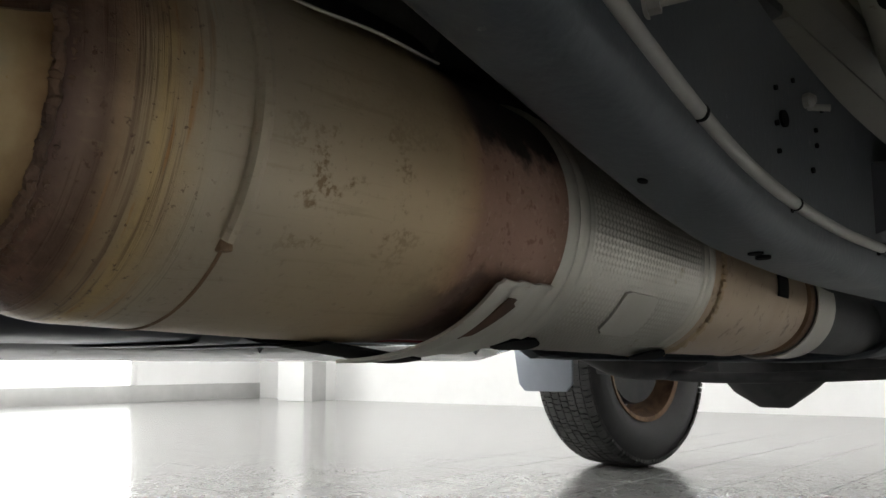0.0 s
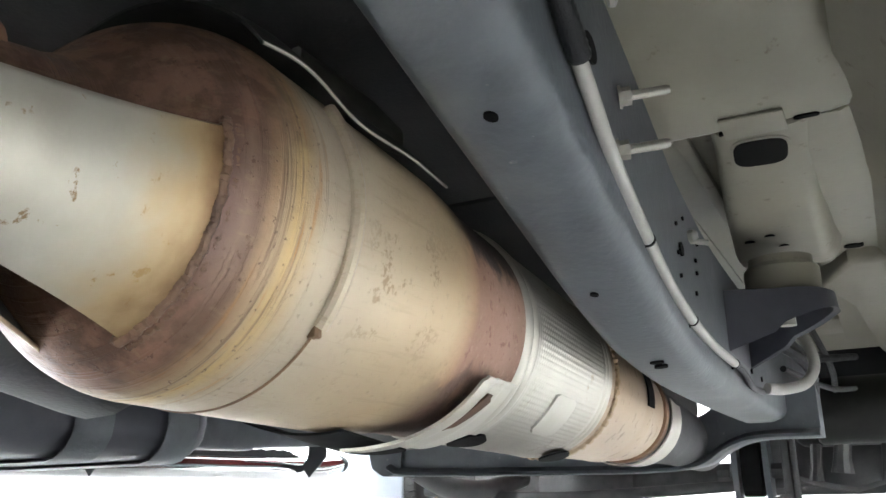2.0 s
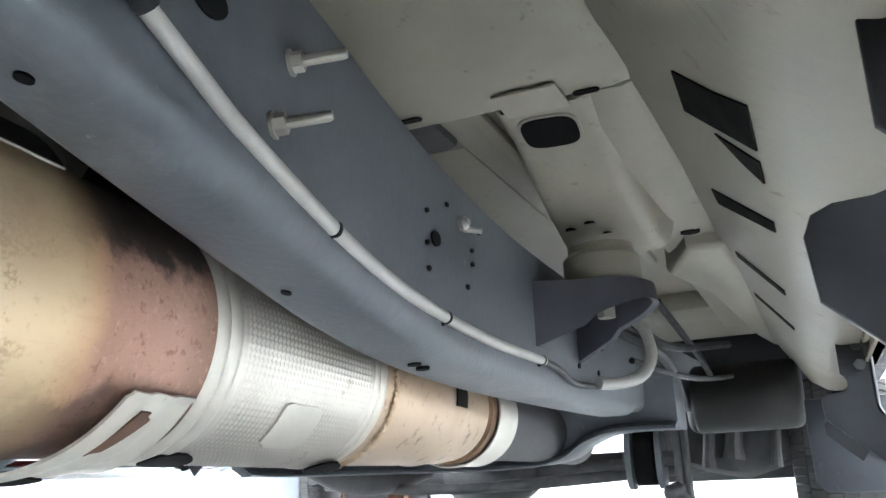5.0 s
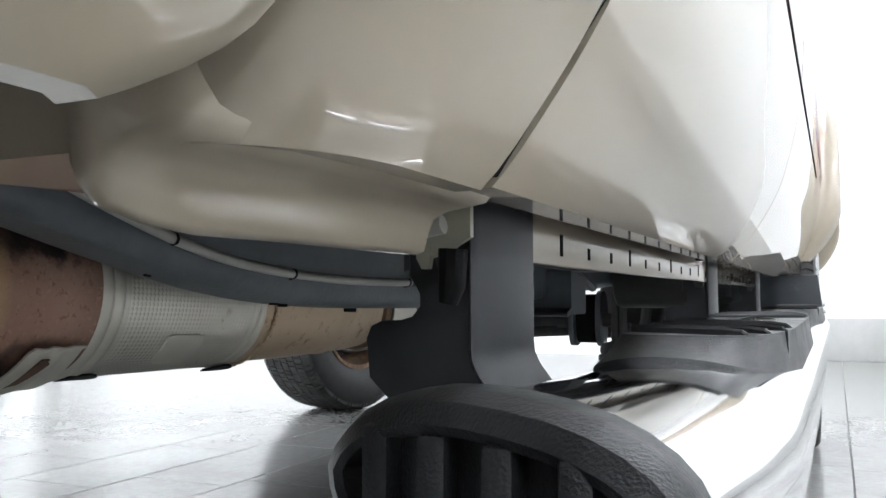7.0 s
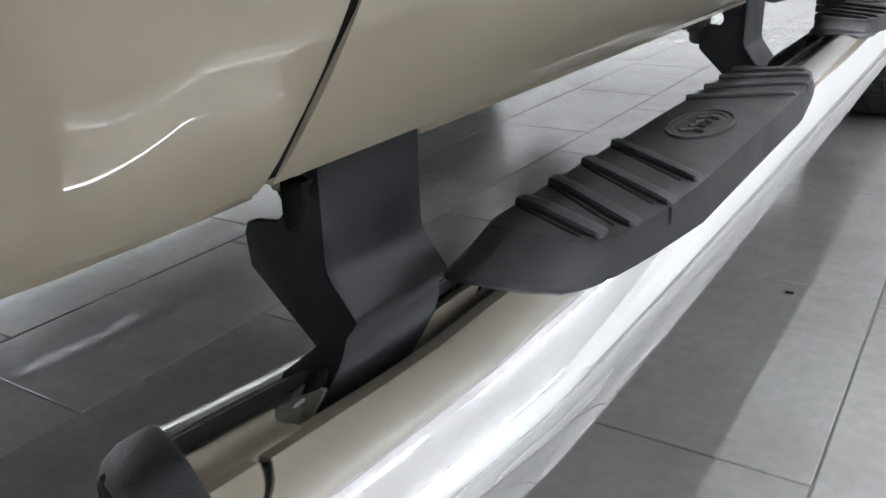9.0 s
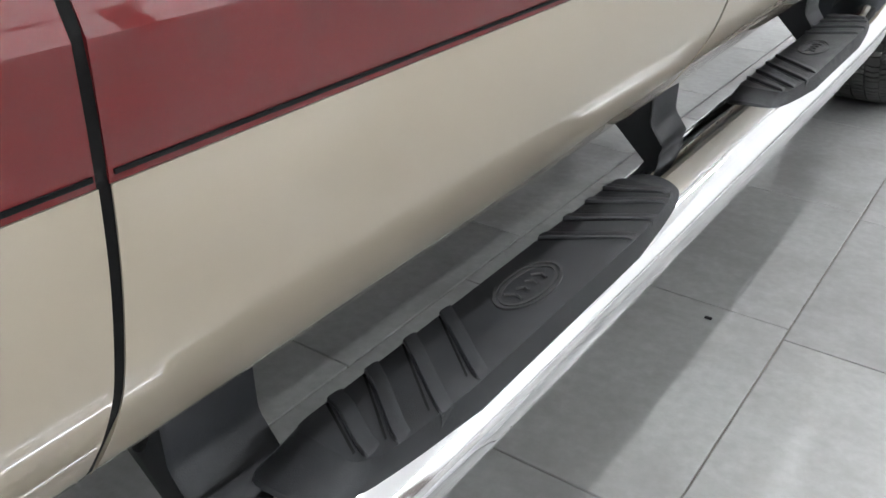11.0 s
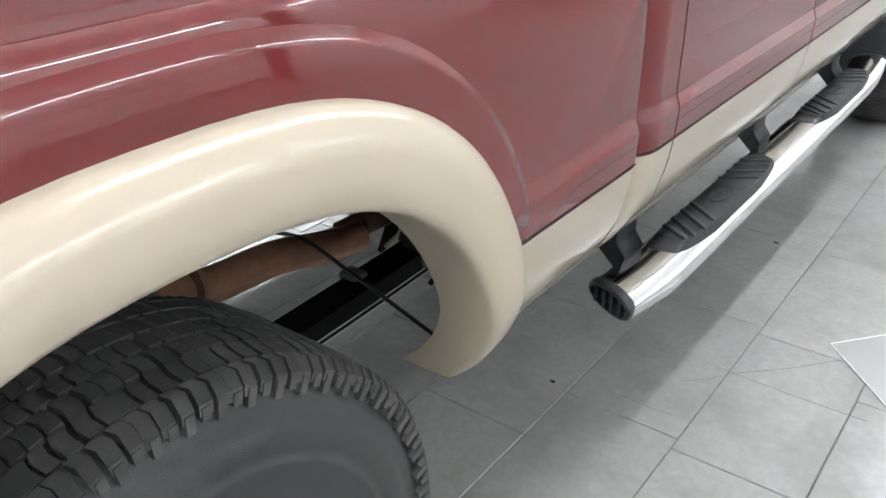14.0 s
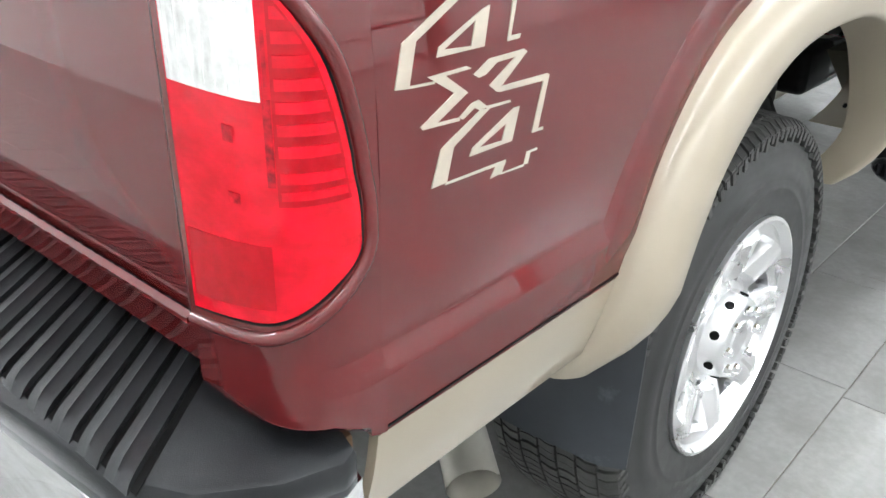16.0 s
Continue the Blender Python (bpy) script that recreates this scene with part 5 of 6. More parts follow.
bm = bmesh.new()
box(bm, (-0.95, -0.95, 0.88), (0.93, -0.52, 0.92), 0.01)
box(bm, (-0.60, -0.518, 0.88), (0.60, 0.558, 0.92), 0.01)
box(bm, (-0.95, 0.56, 0.88), (0.93, 0.955, 0.92), 0.01)
bed_floor = part("bed_floor", bm, DARKIRON, truck, "dark bed floor with cross ribs")
for y in (-0.8, -0.4, 0.1, 0.5, 0.85):
    bm = bmesh.new()
    w = 0.9 if abs(y) > 0.6 else 0.59
    box(bm, (-w, y - 0.04, 0.845), (w, y + 0.04, 0.884), 0.01)
    part("rib", bm, DARKIRON, bed_floor)
bm = bmesh.new()
tube(bm, spline([(0.0, 0.9, 0.56), (0.05, 1.2, 0.60), (0.08, 1.6, 0.62), (0.08, 2.6, 0.60), (0.05, 3.4, 0.62)], 6), [0.05 + 0.09 * math.sin(min(1, k / 12)) + 0.01 * (k % 5) for k in range(25)], 24)
part("gearbox", bm, DARKIRON, truck, "dark ribbed gearbox")
bm = bmesh.new()
tube(bm, [(0.30, 1.30, 0.69), (0.33, 1.36, 0.665), (0.345, 1.39, 0.655)], [0.05, 0.048, 0.04], 24)
tube(bm, [(0.25, 1.25, 0.72), (0.31, 1.32, 0.69)], 0.035, 16)
part("cast_boss", bm, surface("dull_cast_alloy", (0.09, 0.088, 0.08), (0.15, 0.145, 0.13), 20, (0.5, 0.65), 0.3, 0.4, 150), truck, "dull cast alloy housing")
bm = bmesh.new()
box(bm, (-0.78, 0.25, 0.455), (-0.34, 2.0, 0.66), 0.06, segments=4)
tank = part("fuel_tank", bm, TANK, truck, "black plastic fuel tank", 50)
for y in (0.7, 1.25, 1.72, 1.90):
    bm = bmesh.new()
    box(bm, (-0.79, y - 0.022, 0.449), (-0.332, y + 0.022, 0.668), 0.058, segments=4)
    part("strap", bm, FRAME, tank, "black steel tank strap")
bm = bmesh.new()
cm = spline([(-0.21, 2.42, 0.468), (-0.16, 2.42, 0.455), (0.10, 2.42, 0.449), (0.30, 2.42, 0.446), (0.40, 2.42, 0.453), (0.45, 2.42, 0.480), (0.50, 2.42, 0.494), (0.60, 2.42, 0.494)], 6)
loft(bm, [[p + Vector((0, dy, dz)) for dy, dz in ((-0.05, -0.02), (-0.044, -0.026), (0.044, -0.026), (0.05, -0.02), (0.05, 0.055), (-0.05, 0.055))] for p in cm])
beam = part("cross_member", bm, FRAME, truck, "black curved frame cross member", 50)
bm = bmesh.new()
loft(bm, [[p + Vector((0, dy, dz)) for dy, dz in ((-0.050, -0.024), (-0.072, -0.030), (-0.078, -0.027), (-0.076, -0.022), (-0.050, -0.014))] for p in cm])
part("rolled_lip", bm, FRAME, beam, "rolled steel lip", 50)
bm = bmesh.new()
loft(bm, [[(-0.215 + a - 0.008 * (k % 2), 2.36 + 0.03 * k, 0.475 + b) for a, b in ((-0.03, 0.03), (-0.045, 0.0), (-0.038, -0.032), (-0.012, -0.048), (0.03, -0.044), (0.03, 0.03))] for k in range(5)])
part("hooked_end", bm, FRAME, beam, "curled end of the cross member", 50)
bm = bmesh.new()
spin(bm, [(0.0, 0.0), (0.0, 0.066), (0.008, 0.073), (0.20, 0.073), (0.212, 0.070), (0.22, 0.055), (0.22, 0.0)], (0.56, 2.92, 0.547), "x", 36)
part("reservoir", bm, DARKSTEEL, truck, "dark cylindrical reservoir", 50)
bm = bmesh.new()
tube(bm, [(-0.75, 3.967, 0.42), (0.75, 3.967, 0.42)], 0.045, 20)
part("front_axle", bm, DARKIRON, truck, "dark front axle")
bm = bmesh.new()
spin(bm, [(-0.17, 0.05), (-0.12, 0.10), (-0.04, 0.145), (0.05, 0.145), (0.13, 0.09), (0.18, 0.05)], (-0.30, 3.93, 0.41), "x", 28)
part("differential", bm, DARKIRON, truck, "round dark axle housing", 60)
bm = bmesh.new()
tube(bm, spline([(-0.62, 3.2, 0.47), (-0.6, 3.4, 0.41), (-0.55, 3.6, 0.40), (-0.5, 3.8, 0.44)], 6), 0.035, 14)
tube(bm, spline([(-0.80, 3.62, 0.40), (-0.3, 3.62, 0.37), (0.4, 3.62, 0.40), (0.7, 3.62, 0.42)], 6), 0.018, 12)
part("radius_arm", bm, DARKIRON, truck, "dark radius arm and tie rod")
for x, mat, h, title, text in ((0.300, FRAME, 0.085, "eye_plate", "grey steel spring eye plate"), (0.342, BLACK_AND_SHADE, 0.075, "eye_rubber", "black rubber spring eye"), (0.384, FRAME, 0.085, "eye_plate", "grey steel spring eye plate")):
    bm = bmesh.new()
    w = 0.008 if mat is FRAME else 0.026
    slab(bm, [(3.45 + 0.052 * math.copysign(abs(math.cos(a)) ** 0.6, math.cos(a)), 0.435 + h * math.copysign(abs(math.sin(a)) ** 0.7, math.sin(a))) for a in (2 * math.pi * k / 28 for k in range(28))], "x", x - w, x + w, 0.003)
    part(title, bm, mat, truck, text, 40)
for x0, x1, r, n in ((0.25, 0.285, 0.026, 8), (0.395, 0.424, 0.022, 6)):
    bm = bmesh.new()
    tube(bm, [(x0, 3.43, 0.43), (x1, 3.43, 0.43)], r, n)
    part("shackle_bolt", bm, DARKIRON, truck, "dark shackle bolt head")
for lo, hi in (((0.425, 3.40, 0.34), (0.446, 3.46, 0.53)), ((0.450, 3.40, 0.28), (0.462, 3.46, 0.53))):
    bm = bmesh.new()
    box(bm, lo, hi, 0.004)
    part("shackle_plate", bm, DARKIRON, truck, "worn dark shackle plate")
bm = bmesh.new()
tube(bm, spline([(0.415, 3.42, 0.365), (0.425, 3.42, 0.335), (0.44, 3.42, 0.305), (0.437, 3.42, 0.268)], 5), [0.026, 0.03, 0.034, 0.036, 0.036, 0.034, 0.031, 0.032, 0.034, 0.034, 0.032, 0.03, 0.028, 0.027, 0.025, 0.02], 10)
tube(bm, [(0.385, 3.41, 0.318), (0.497, 3.41, 0.314)], 0.010, 6)
tube(bm, [(0.395, 3.41, 0.318), (0.403, 3.41, 0.318)], 0.016, 6)
part("cast_knuckle", bm, DARKIRON, truck, "dull grey cast knuckle with a through bolt", 40)
bm = bmesh.new()
box(bm, (0.455, 3.52, 0.495), (0.775, 3.75, 0.80), 0.035, segments=4)
part("splash_guard", bm, COATED, truck, "dark inner splash guard", 50)
# made-up backing that blocks the bright room behind the links
bm = bmesh.new()
box(bm, (0.30, 3.76, 0.36), (0.74, 3.80, 0.80), 0.01)
part("inner_panel", bm, DARKIRON, truck, "added dark backing panel behind the axle")
# made-up beam that fills the bright gaps between the links
bm = bmesh.new()
loft(bm, [[(x, y, z + dz) for y, z in ((3.58, 0.47), (3.57, 0.40), (3.60, 0.385), (3.66, 0.39), (3.67, 0.52), (3.60, 0.54))] for x, dz in ((0.44, 0.02), (0.50, 0.0), (0.60, -0.02), (0.70, 0.01), (0.80, 0.03))])
part("axle_beam", bm, DARKIRON, truck, "added dark beam filling the gaps by the links", 40)
for x, z0, r in ((0.50, 0.40, 0.016), (0.57, 0.42, 0.024), (0.68, 0.395, 0.013)):
    bm = bmesh.new()
    tube(bm, [(x, 3.53, z0), (x + 0.004, 3.53, z0 + 0.04), (x + 0.01, 3.54, 0.50)], [r * 1.3, r, r], 10)
    part("link", bm, DARKIRON, truck, "dark suspension link")
for sign in (1, -1):
    bm = bmesh.new()
    slab(bm, [(sign * 0.77, 0.56), (sign * 1.0, 0.56), (sign * 1.01, 0.48), (sign * 0.99, 0.35), (sign * 0.965, 0.325), (sign * 0.80, 0.325), (sign * 0.775, 0.35)], "y", 3.40, 3.412, 0.004)
    # the left flap's pale colour holds the daylight glare
    part("front_mud_flap", bm, FLAP if sign > 0 else LITFLAP, truck, "smooth dark front mud flap" if sign > 0 else "smooth front mud flap with daylight glare in its pale colour")
# hoses and wires by the body mount
for a, b, c, r in (((0.57, 2.25, 0.62), (0.60, 2.4, 0.60), (0.66, 2.75, 0.64), 0.007), ((0.56, 2.15, 0.60), (0.60, 2.3, 0.57), (0.58, 2.6, 0.52), 0.009), ((0.60, 2.3, 0.66), (0.62, 2.6, 0.60), (0.60, 3.0, 0.58), 0.006), ((0.57, 2.2, 0.56), (0.62, 2.5, 0.555), (0.66, 3.0, 0.60), 0.005)):
    bm = bmesh.new()
    tube(bm, spline([a, b, c], 8), r, 8)
    part("hose", bm, PLASTIC, truck, "thin black hose")

# ---- in the rear wheel arch ----
bm = bmesh.new()
tube(bm, [(-0.75, 0, 0.42), (0.75, 0, 0.42)], 0.05, 20)
part("rear_axle", bm, DARKIRON, truck, "dark rear axle")
bm = bmesh.new()
sp = spline([(0.60, 0.88, 0.525), (0.60, 0.6, 0.515), (0.60, 0.2, 0.51), (0.60, -0.2, 0.53), (0.60, -0.7, 0.62)], 6)
loft(bm, [[p + Vector((dx, 0, dz)) for dx, dz in ((-0.035, -0.03), (0.035, -0.03), (0.035, 0.02), (-0.035, 0.02))] for p in sp])
spring = part("leaf_spring", bm, BLACK_AND_SHADE, truck, "black leaf spring pack")
for dx, dz in ((-0.0355, 0.0195), (0.0355, -0.0305), (0.0362, -0.018)):
    bm = bmesh.new()
    tube(bm, [p + Vector((dx, 0, dz)) for p in sp], 0.0016, 6)
    part("leaf_edge", bm, LINE, spring, "thin pale strip along a leaf's edge")
for y, x0, x1 in ((0.69, 0.552, 0.60), (0.455, 0.632, 0.668)):
    bm = bmesh.new()
    box(bm, (x0, y - 0.02, 0.485), (x1, y + 0.02, 0.548), 0.008)
    part("spring_clip", bm, DARKIRON, spring, "dark spring clip")
bm = bmesh.new()
box(bm, (0.575, 0.83, 0.50), (0.655, 0.92, 0.68), 0.02)
tube(bm, [(0.56, 0.87, 0.545), (0.68, 0.87, 0.545)], 0.022, 12)
tube(bm, [(0.66, 0.80, 0.66), (0.70, 0.84, 0.55)], 0.014, 8)
part("spring_hanger", bm, DARKIRON, truck, "black spring hanger")
bm = bmesh.new()
tube(bm, spline([(0.58, 0.50, 0.712), (0.62, 0.533, 0.694), (0.72, 0.537, 0.660), (0.82, 0.540, 0.625), (0.895, 0.541, 0.599), (0.918, 0.538, 0.597)], 6), 0.0038, 8)
part("brake_cable", bm, PLASTIC, truck, "thin black cable")
bm = bmesh.new()
box(bm, (0.905, 0.500, 0.584), (0.942, 0.530, 0.600), 0.004)
part("flare_foot", bm, BLACK_AND_SHADE, truck, "dark clip at the foot of the flare")
bm = bmesh.new()
tube(bm, [(0.50, 0.10, 0.46), (0.52, 0.36, 0.80)], 0.028, 14)
part("shock_absorber", bm, DARKIRON, truck, "dark shock absorber")


# ---- decal, tail, bumper ----
from mathutils.geometry import tessellate_polygon

# decal strokes, traced to fit the camera's view, in thousandths of a metre
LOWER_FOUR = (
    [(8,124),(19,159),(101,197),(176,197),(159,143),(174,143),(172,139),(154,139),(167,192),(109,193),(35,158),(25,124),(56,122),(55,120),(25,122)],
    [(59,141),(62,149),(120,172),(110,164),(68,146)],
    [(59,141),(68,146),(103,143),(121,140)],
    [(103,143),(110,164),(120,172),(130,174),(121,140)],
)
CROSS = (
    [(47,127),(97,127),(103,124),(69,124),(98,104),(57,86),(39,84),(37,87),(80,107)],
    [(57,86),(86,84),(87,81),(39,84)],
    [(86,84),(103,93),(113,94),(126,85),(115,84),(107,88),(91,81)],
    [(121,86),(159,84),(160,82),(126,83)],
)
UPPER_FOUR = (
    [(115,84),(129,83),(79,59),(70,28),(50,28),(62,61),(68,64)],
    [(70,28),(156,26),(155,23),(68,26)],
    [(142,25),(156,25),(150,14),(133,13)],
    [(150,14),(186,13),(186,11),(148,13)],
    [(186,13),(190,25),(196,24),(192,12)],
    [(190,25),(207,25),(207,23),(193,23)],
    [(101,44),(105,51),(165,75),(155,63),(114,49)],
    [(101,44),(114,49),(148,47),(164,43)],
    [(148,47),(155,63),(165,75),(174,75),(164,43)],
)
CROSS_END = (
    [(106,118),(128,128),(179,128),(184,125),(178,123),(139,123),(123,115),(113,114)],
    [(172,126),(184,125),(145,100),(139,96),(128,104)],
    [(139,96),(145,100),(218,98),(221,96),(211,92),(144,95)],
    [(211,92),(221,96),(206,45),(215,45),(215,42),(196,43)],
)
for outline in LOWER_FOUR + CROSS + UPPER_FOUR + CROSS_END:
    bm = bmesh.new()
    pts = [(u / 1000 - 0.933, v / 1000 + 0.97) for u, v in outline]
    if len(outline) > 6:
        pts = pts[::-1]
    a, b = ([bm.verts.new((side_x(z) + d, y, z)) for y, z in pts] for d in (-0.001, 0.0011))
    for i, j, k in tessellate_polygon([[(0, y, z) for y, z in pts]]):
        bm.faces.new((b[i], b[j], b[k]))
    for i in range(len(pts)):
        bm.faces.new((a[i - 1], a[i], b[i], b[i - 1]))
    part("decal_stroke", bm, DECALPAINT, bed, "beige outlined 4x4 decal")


def corner(u):
    """The plan of the rear corner: from the inner edge of the lamp on the rear face round to the side."""
    t = ((0.0, 0.852, -1.036), (0.25, 0.90, -1.038), (0.5, 0.948, -1.036), (0.62, 0.972, -1.029), (0.74, 0.991, -1.012), (0.86, 1.0015, -0.985), (1.0, 1.004, -0.945))
    q = spline([(a, b, c) for a, b, c in t], 8)
    k = [p.x for p in q]
    return float(np.interp(u, k, [p.y for p in q])), float(np.interp(u, k, [p.z for p in q]))


WINE = surface("wine_reflector", (0.16, 0.001, 0.005), (0.6, 0.002, 0.015), 110, (0.2, 0.3), coat=0.5, spec=0.0)


def lens(name, u0, u1, z0, z1, material, label, out=0.0, edge=None, thick=0.02, n=44):
    bm = bmesh.new()
    rows = []
    for i in range(n + 1):
        row = []
        for j in range(n + 1):
            z = z0 + (z1 - z0) * (1 - math.cos(math.pi / 2 * j / n)) if edge else z0 + (z1 - z0) * j / n
            lim = edge(z) if edge else u1
            u = u0 + (min(u1, lim) - u0) * i / n
            x, y = corner(u)
            rise = -0.006 + 0.030 * min(1.0, u / 0.8) * min(1.0, max(0.0, (1.04 - z) / 0.12))
            row.append((x + out * min(1, 3 * u), y - out * (1 - u), z + 0.006 + rise * (1 if z < 1.05 else 0.3)))
        rows.append(row)
    a = [[bm.verts.new(p) for p in row] for row in rows]
    b = [[bm.verts.new((p[0] - thick * 0.8, p[1] + thick * 0.6, p[2])) for p in row] for row in rows]
    for i in range(n):
        for j in range(n):
            bm.faces.new((a[i][j], a[i + 1][j], a[i + 1][j + 1], a[i][j + 1]))
    for j in range(n):
        bm.faces.new((a[0][j], b[0][j], b[0][j + 1], a[0][j + 1]))
        bm.faces.new((a[n][j], a[n][j + 1], b[n][j + 1], b[n][j]))
        bm.faces.new((a[j][0], a[j + 1][0], b[j + 1][0], b[j][0]))
        bm.faces.new((a[j][n], b[j][n], b[j + 1][n], a[j + 1][n]))
    return part(name, bm, material, tail_light, label, 60)


tail_light = new("tail_light")
tail_light.parent = truck
tail_light["label"] = "tall red tail light with a white reversing lens"


SIDE = curve(((0.84, 0.985), (0.98, 0.988), (1.03, 0.972), (1.08, 0.938), (1.126, 0.885), (1.16, 0.80), (1.19, 0.68), (1.22, 0.55)))


def lamp_edge(z, low=0.868, r=0.085, wide=0.50):
    """Where the lamp ends on the side, by height, with a round lower corner."""
    u = float(np.interp(z, *SIDE))
    if z < low + r:
        u -= wide * (1 - math.sqrt(max(0.0, 1 - ((low + r - z) / r) ** 2)))
    return u


lens("bezel", 0.0, 1.0, 0.868, 1.215, RED, "dark red body-coloured surround", 0.004, lamp_edge)
# near-black sheet under the lens, its rim painting the gap's shade
lens("lens_gap", 0.075, 1.0, 0.886, 1.202, BLACK_AND_SHADE, "near-black sheet painting the shade round the lens", 0.0046, lambda z: lamp_edge(z, 0.886, 0.072, 0.42) - 0.055)
lens("red_lens", 0.085, 1.0, 0.891, 1.198, LENS, "glossy red lens", 0.008, lambda z: lamp_edge(z, 0.891, 0.070, 0.42) - 0.072)
lens("reversing_lens", 0.10, 0.60, 1.098, 1.172, CLEAR, "white reversing lens", 0.0095)
lens("lower_lens", 0.11, 0.60, 0.905, 0.972, DARKLENS, "deep red lower lens", 0.0090)
lens("upper_side_lens", 0.64, 1.0, 1.015, 1.185, DARKLENS, "deep red ribbed side lens", 0.0090, lambda z: lamp_edge(z) - 0.095)
for k in range(9):
    z = 1.022 + 0.017 * k
    lens("facet", 0.65, 1.0, z, z + 0.009, LENS, "moulded red rib", 0.0102, lambda z: lamp_edge(z) - 0.105, n=8)
for z0, z1, u0, u1 in ((1.012, 1.022, 0.40, 0.47), (1.062, 1.075, 0.40, 0.46), (1.035, 1.10, 0.605, 0.635), (1.11, 1.15, 0.615, 0.63)):
    lens("reflector_edge", u0, u1, z0, z1, WINE, "dark reflector detail behind the lens", 0.0093, n=6)
for k in range(7):
    u = 0.125 + 0.066 * k
    lens("ripple", u, u + 0.03, 1.102, 1.168, CLEAR, "rippled clear lens", 0.0104, n=6)

ring = [(lamp_edge(z) - 0.025, z) for z in np.linspace(1.205, 0.955, 26)] + [(0.96 - 0.48 + 0.48 * math.cos(a), 0.953 - 0.081 * math.sin(a)) for a in np.linspace(0.06, math.pi / 2, 16)] + [(u, 0.872) for u in np.linspace(0.42, 0.03, 10)]
bm = bmesh.new()
path = []
for u, z in ring:
    x, y = corner(u)
    rise = -0.006 + 0.030 * min(1.0, u / 0.8) * min(1.0, max(0.0, (1.04 - z) / 0.12))
    path.append((x + 0.002 * min(1, 3 * u), y - 0.002 * (1 - u), z + 0.006 + rise * (1 if z < 1.05 else 0.3)))
tube(bm, path, 0.0075, 12)
part("lamp_rim", bm, RED, tail_light, "rounded glossy dark red rim", 60)

# rear corner and tailgate
bm = bmesh.new()
rings = []
for z in (0.792, 0.796, 0.802, 0.808, 0.814, 0.82, 0.834, 0.8355, 0.845, 0.8615, 0.863, 0.90, 0.95, 1.0, 1.1, 1.16, 1.19, 1.20, 1.212, 1.26):
    ring = []
    for u in np.linspace(0, 1, 30):
        x, y = corner(u)
        k = side_x(max(z, 0.77)) - 1.004
        tuck = 0.012 * max(0.0, (0.802 - z) / 0.010) ** 2
        f = min(1.0, max(0.0, (u - 0.55) / 0.42))
        f = f * f * (3 - 2 * f)
        drop = 0.021 * min(1.0, max(0.0, (u - 0.80) / 0.18)) * min(1.0, max(0.0, (0.834 - z) / 0.03))
        ring.append((x + k * f - tuck * min(1, 2 * u) * (1 if u < 0.9 else 0), y + tuck * 0.7 * (1 if u < 0.9 else 0), z - drop))
    ring += [(0.93, -0.93, z), (0.84, -0.99, z)]
    rings.append(ring)
loft(bm, rings)
part("bed_corner", bm, RED, truck, "glossy dark red rear bed corner", 30)
bm = bmesh.new()
rings = []
for z, y in ((0.792, -1.0), (0.80, -1.018), (0.86, -1.022), (0.872, -1.030), (0.90, -1.034), (1.0, -1.034), (1.15, -1.029), (1.25, -1.022), (1.27, -1.0)):
    rings.append([(-0.846, y, z), (0.846, y, z), (0.846, -0.97, z), (-0.846, -0.97, z)])
loft(bm, rings)
gate = part("tailgate", bm, RED, truck, "glossy dark red tailgate", 50)
bm = bmesh.new()
loft(bm, [[(x, y, z) for y, z in ((-1.034, 0.872), (-1.040, 0.867), (-1.040, 0.862), (-1.026, 0.858))] for x in (-0.84, 0.845)])
part("lower_moulding", bm, RED, gate)
bm = bmesh.new()
box(bm, (-0.96, -1.0, 1.255), (0.965, 0.96, 1.275), 0.008)
part("bed_rail_cap", bm, PLASTIC, truck, "black bed rail cap")
bm = bmesh.new()
box(bm, (-1.0, -0.99, 0.80), (-0.985, 0.96, 1.26))
box(bm, (-0.93, 0.93, 0.80), (0.93, 0.955, 1.27))
part("bed_box", bm, RED, truck, "dark red bed box")
bumper = new("rear_bumper")
bumper.parent = truck
bumper["label"] = "chrome rear bumper with a ribbed black step"
plan = [(-0.99, -0.975), (0.985, -0.975), (1.012, -0.985), (1.02, -1.005), (1.0, -1.06), (0.955, -1.12), (0.88, -1.158), (0.70, -1.172), (-0.70, -1.172), (-0.97, -1.09)]
bm = bmesh.new()
slab(bm, plan, "z", 0.735, 0.776, 0.008)
part("step_top", bm, PLASTIC, bumper, "black plastic step top", 40)
for k in range(36):
    x = 0.832 - 0.0485 * k
    skew = lambda y: -0.735 * (y + 1.037)
    bm = bmesh.new()
    loft(bm, [[(x + skew(y) - a * 0.0485, y, 0.7745 + b * f) for a, b in ((0.10, 0.0), (0.12, 0.009), (0.42, 0.011), (0.50, 0.0135), (0.58, 0.011), (0.86, 0.009), (0.88, 0.0))] for y, f in ((-0.992, 0.6), (-1.0, 1.0), (-1.140, 1.0), (-1.150, 0.75), (-1.158, 0.15))])
    part("rib", bm, PLASTIC, bumper)
    # near-black strip painting the shade between two ribs
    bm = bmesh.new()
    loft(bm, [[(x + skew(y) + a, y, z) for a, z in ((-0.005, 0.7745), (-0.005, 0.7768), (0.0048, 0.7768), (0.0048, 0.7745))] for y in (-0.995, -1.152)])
    part("groove", bm, BLACK_AND_SHADE, bumper)
bm = bmesh.new()
plan2 = [(a * 1.006, b - 0.006 if b < -1.0 else b) for a, b in plan]
rings = [[(a * k, b + dy, z) for a, b in plan2] for z, k, dy in ((0.744, 1.0, 0.0), (0.728, 1.006, -0.004), (0.64, 1.008, -0.008), (0.56, 0.99, 0.02))]
loft(bm, rings)
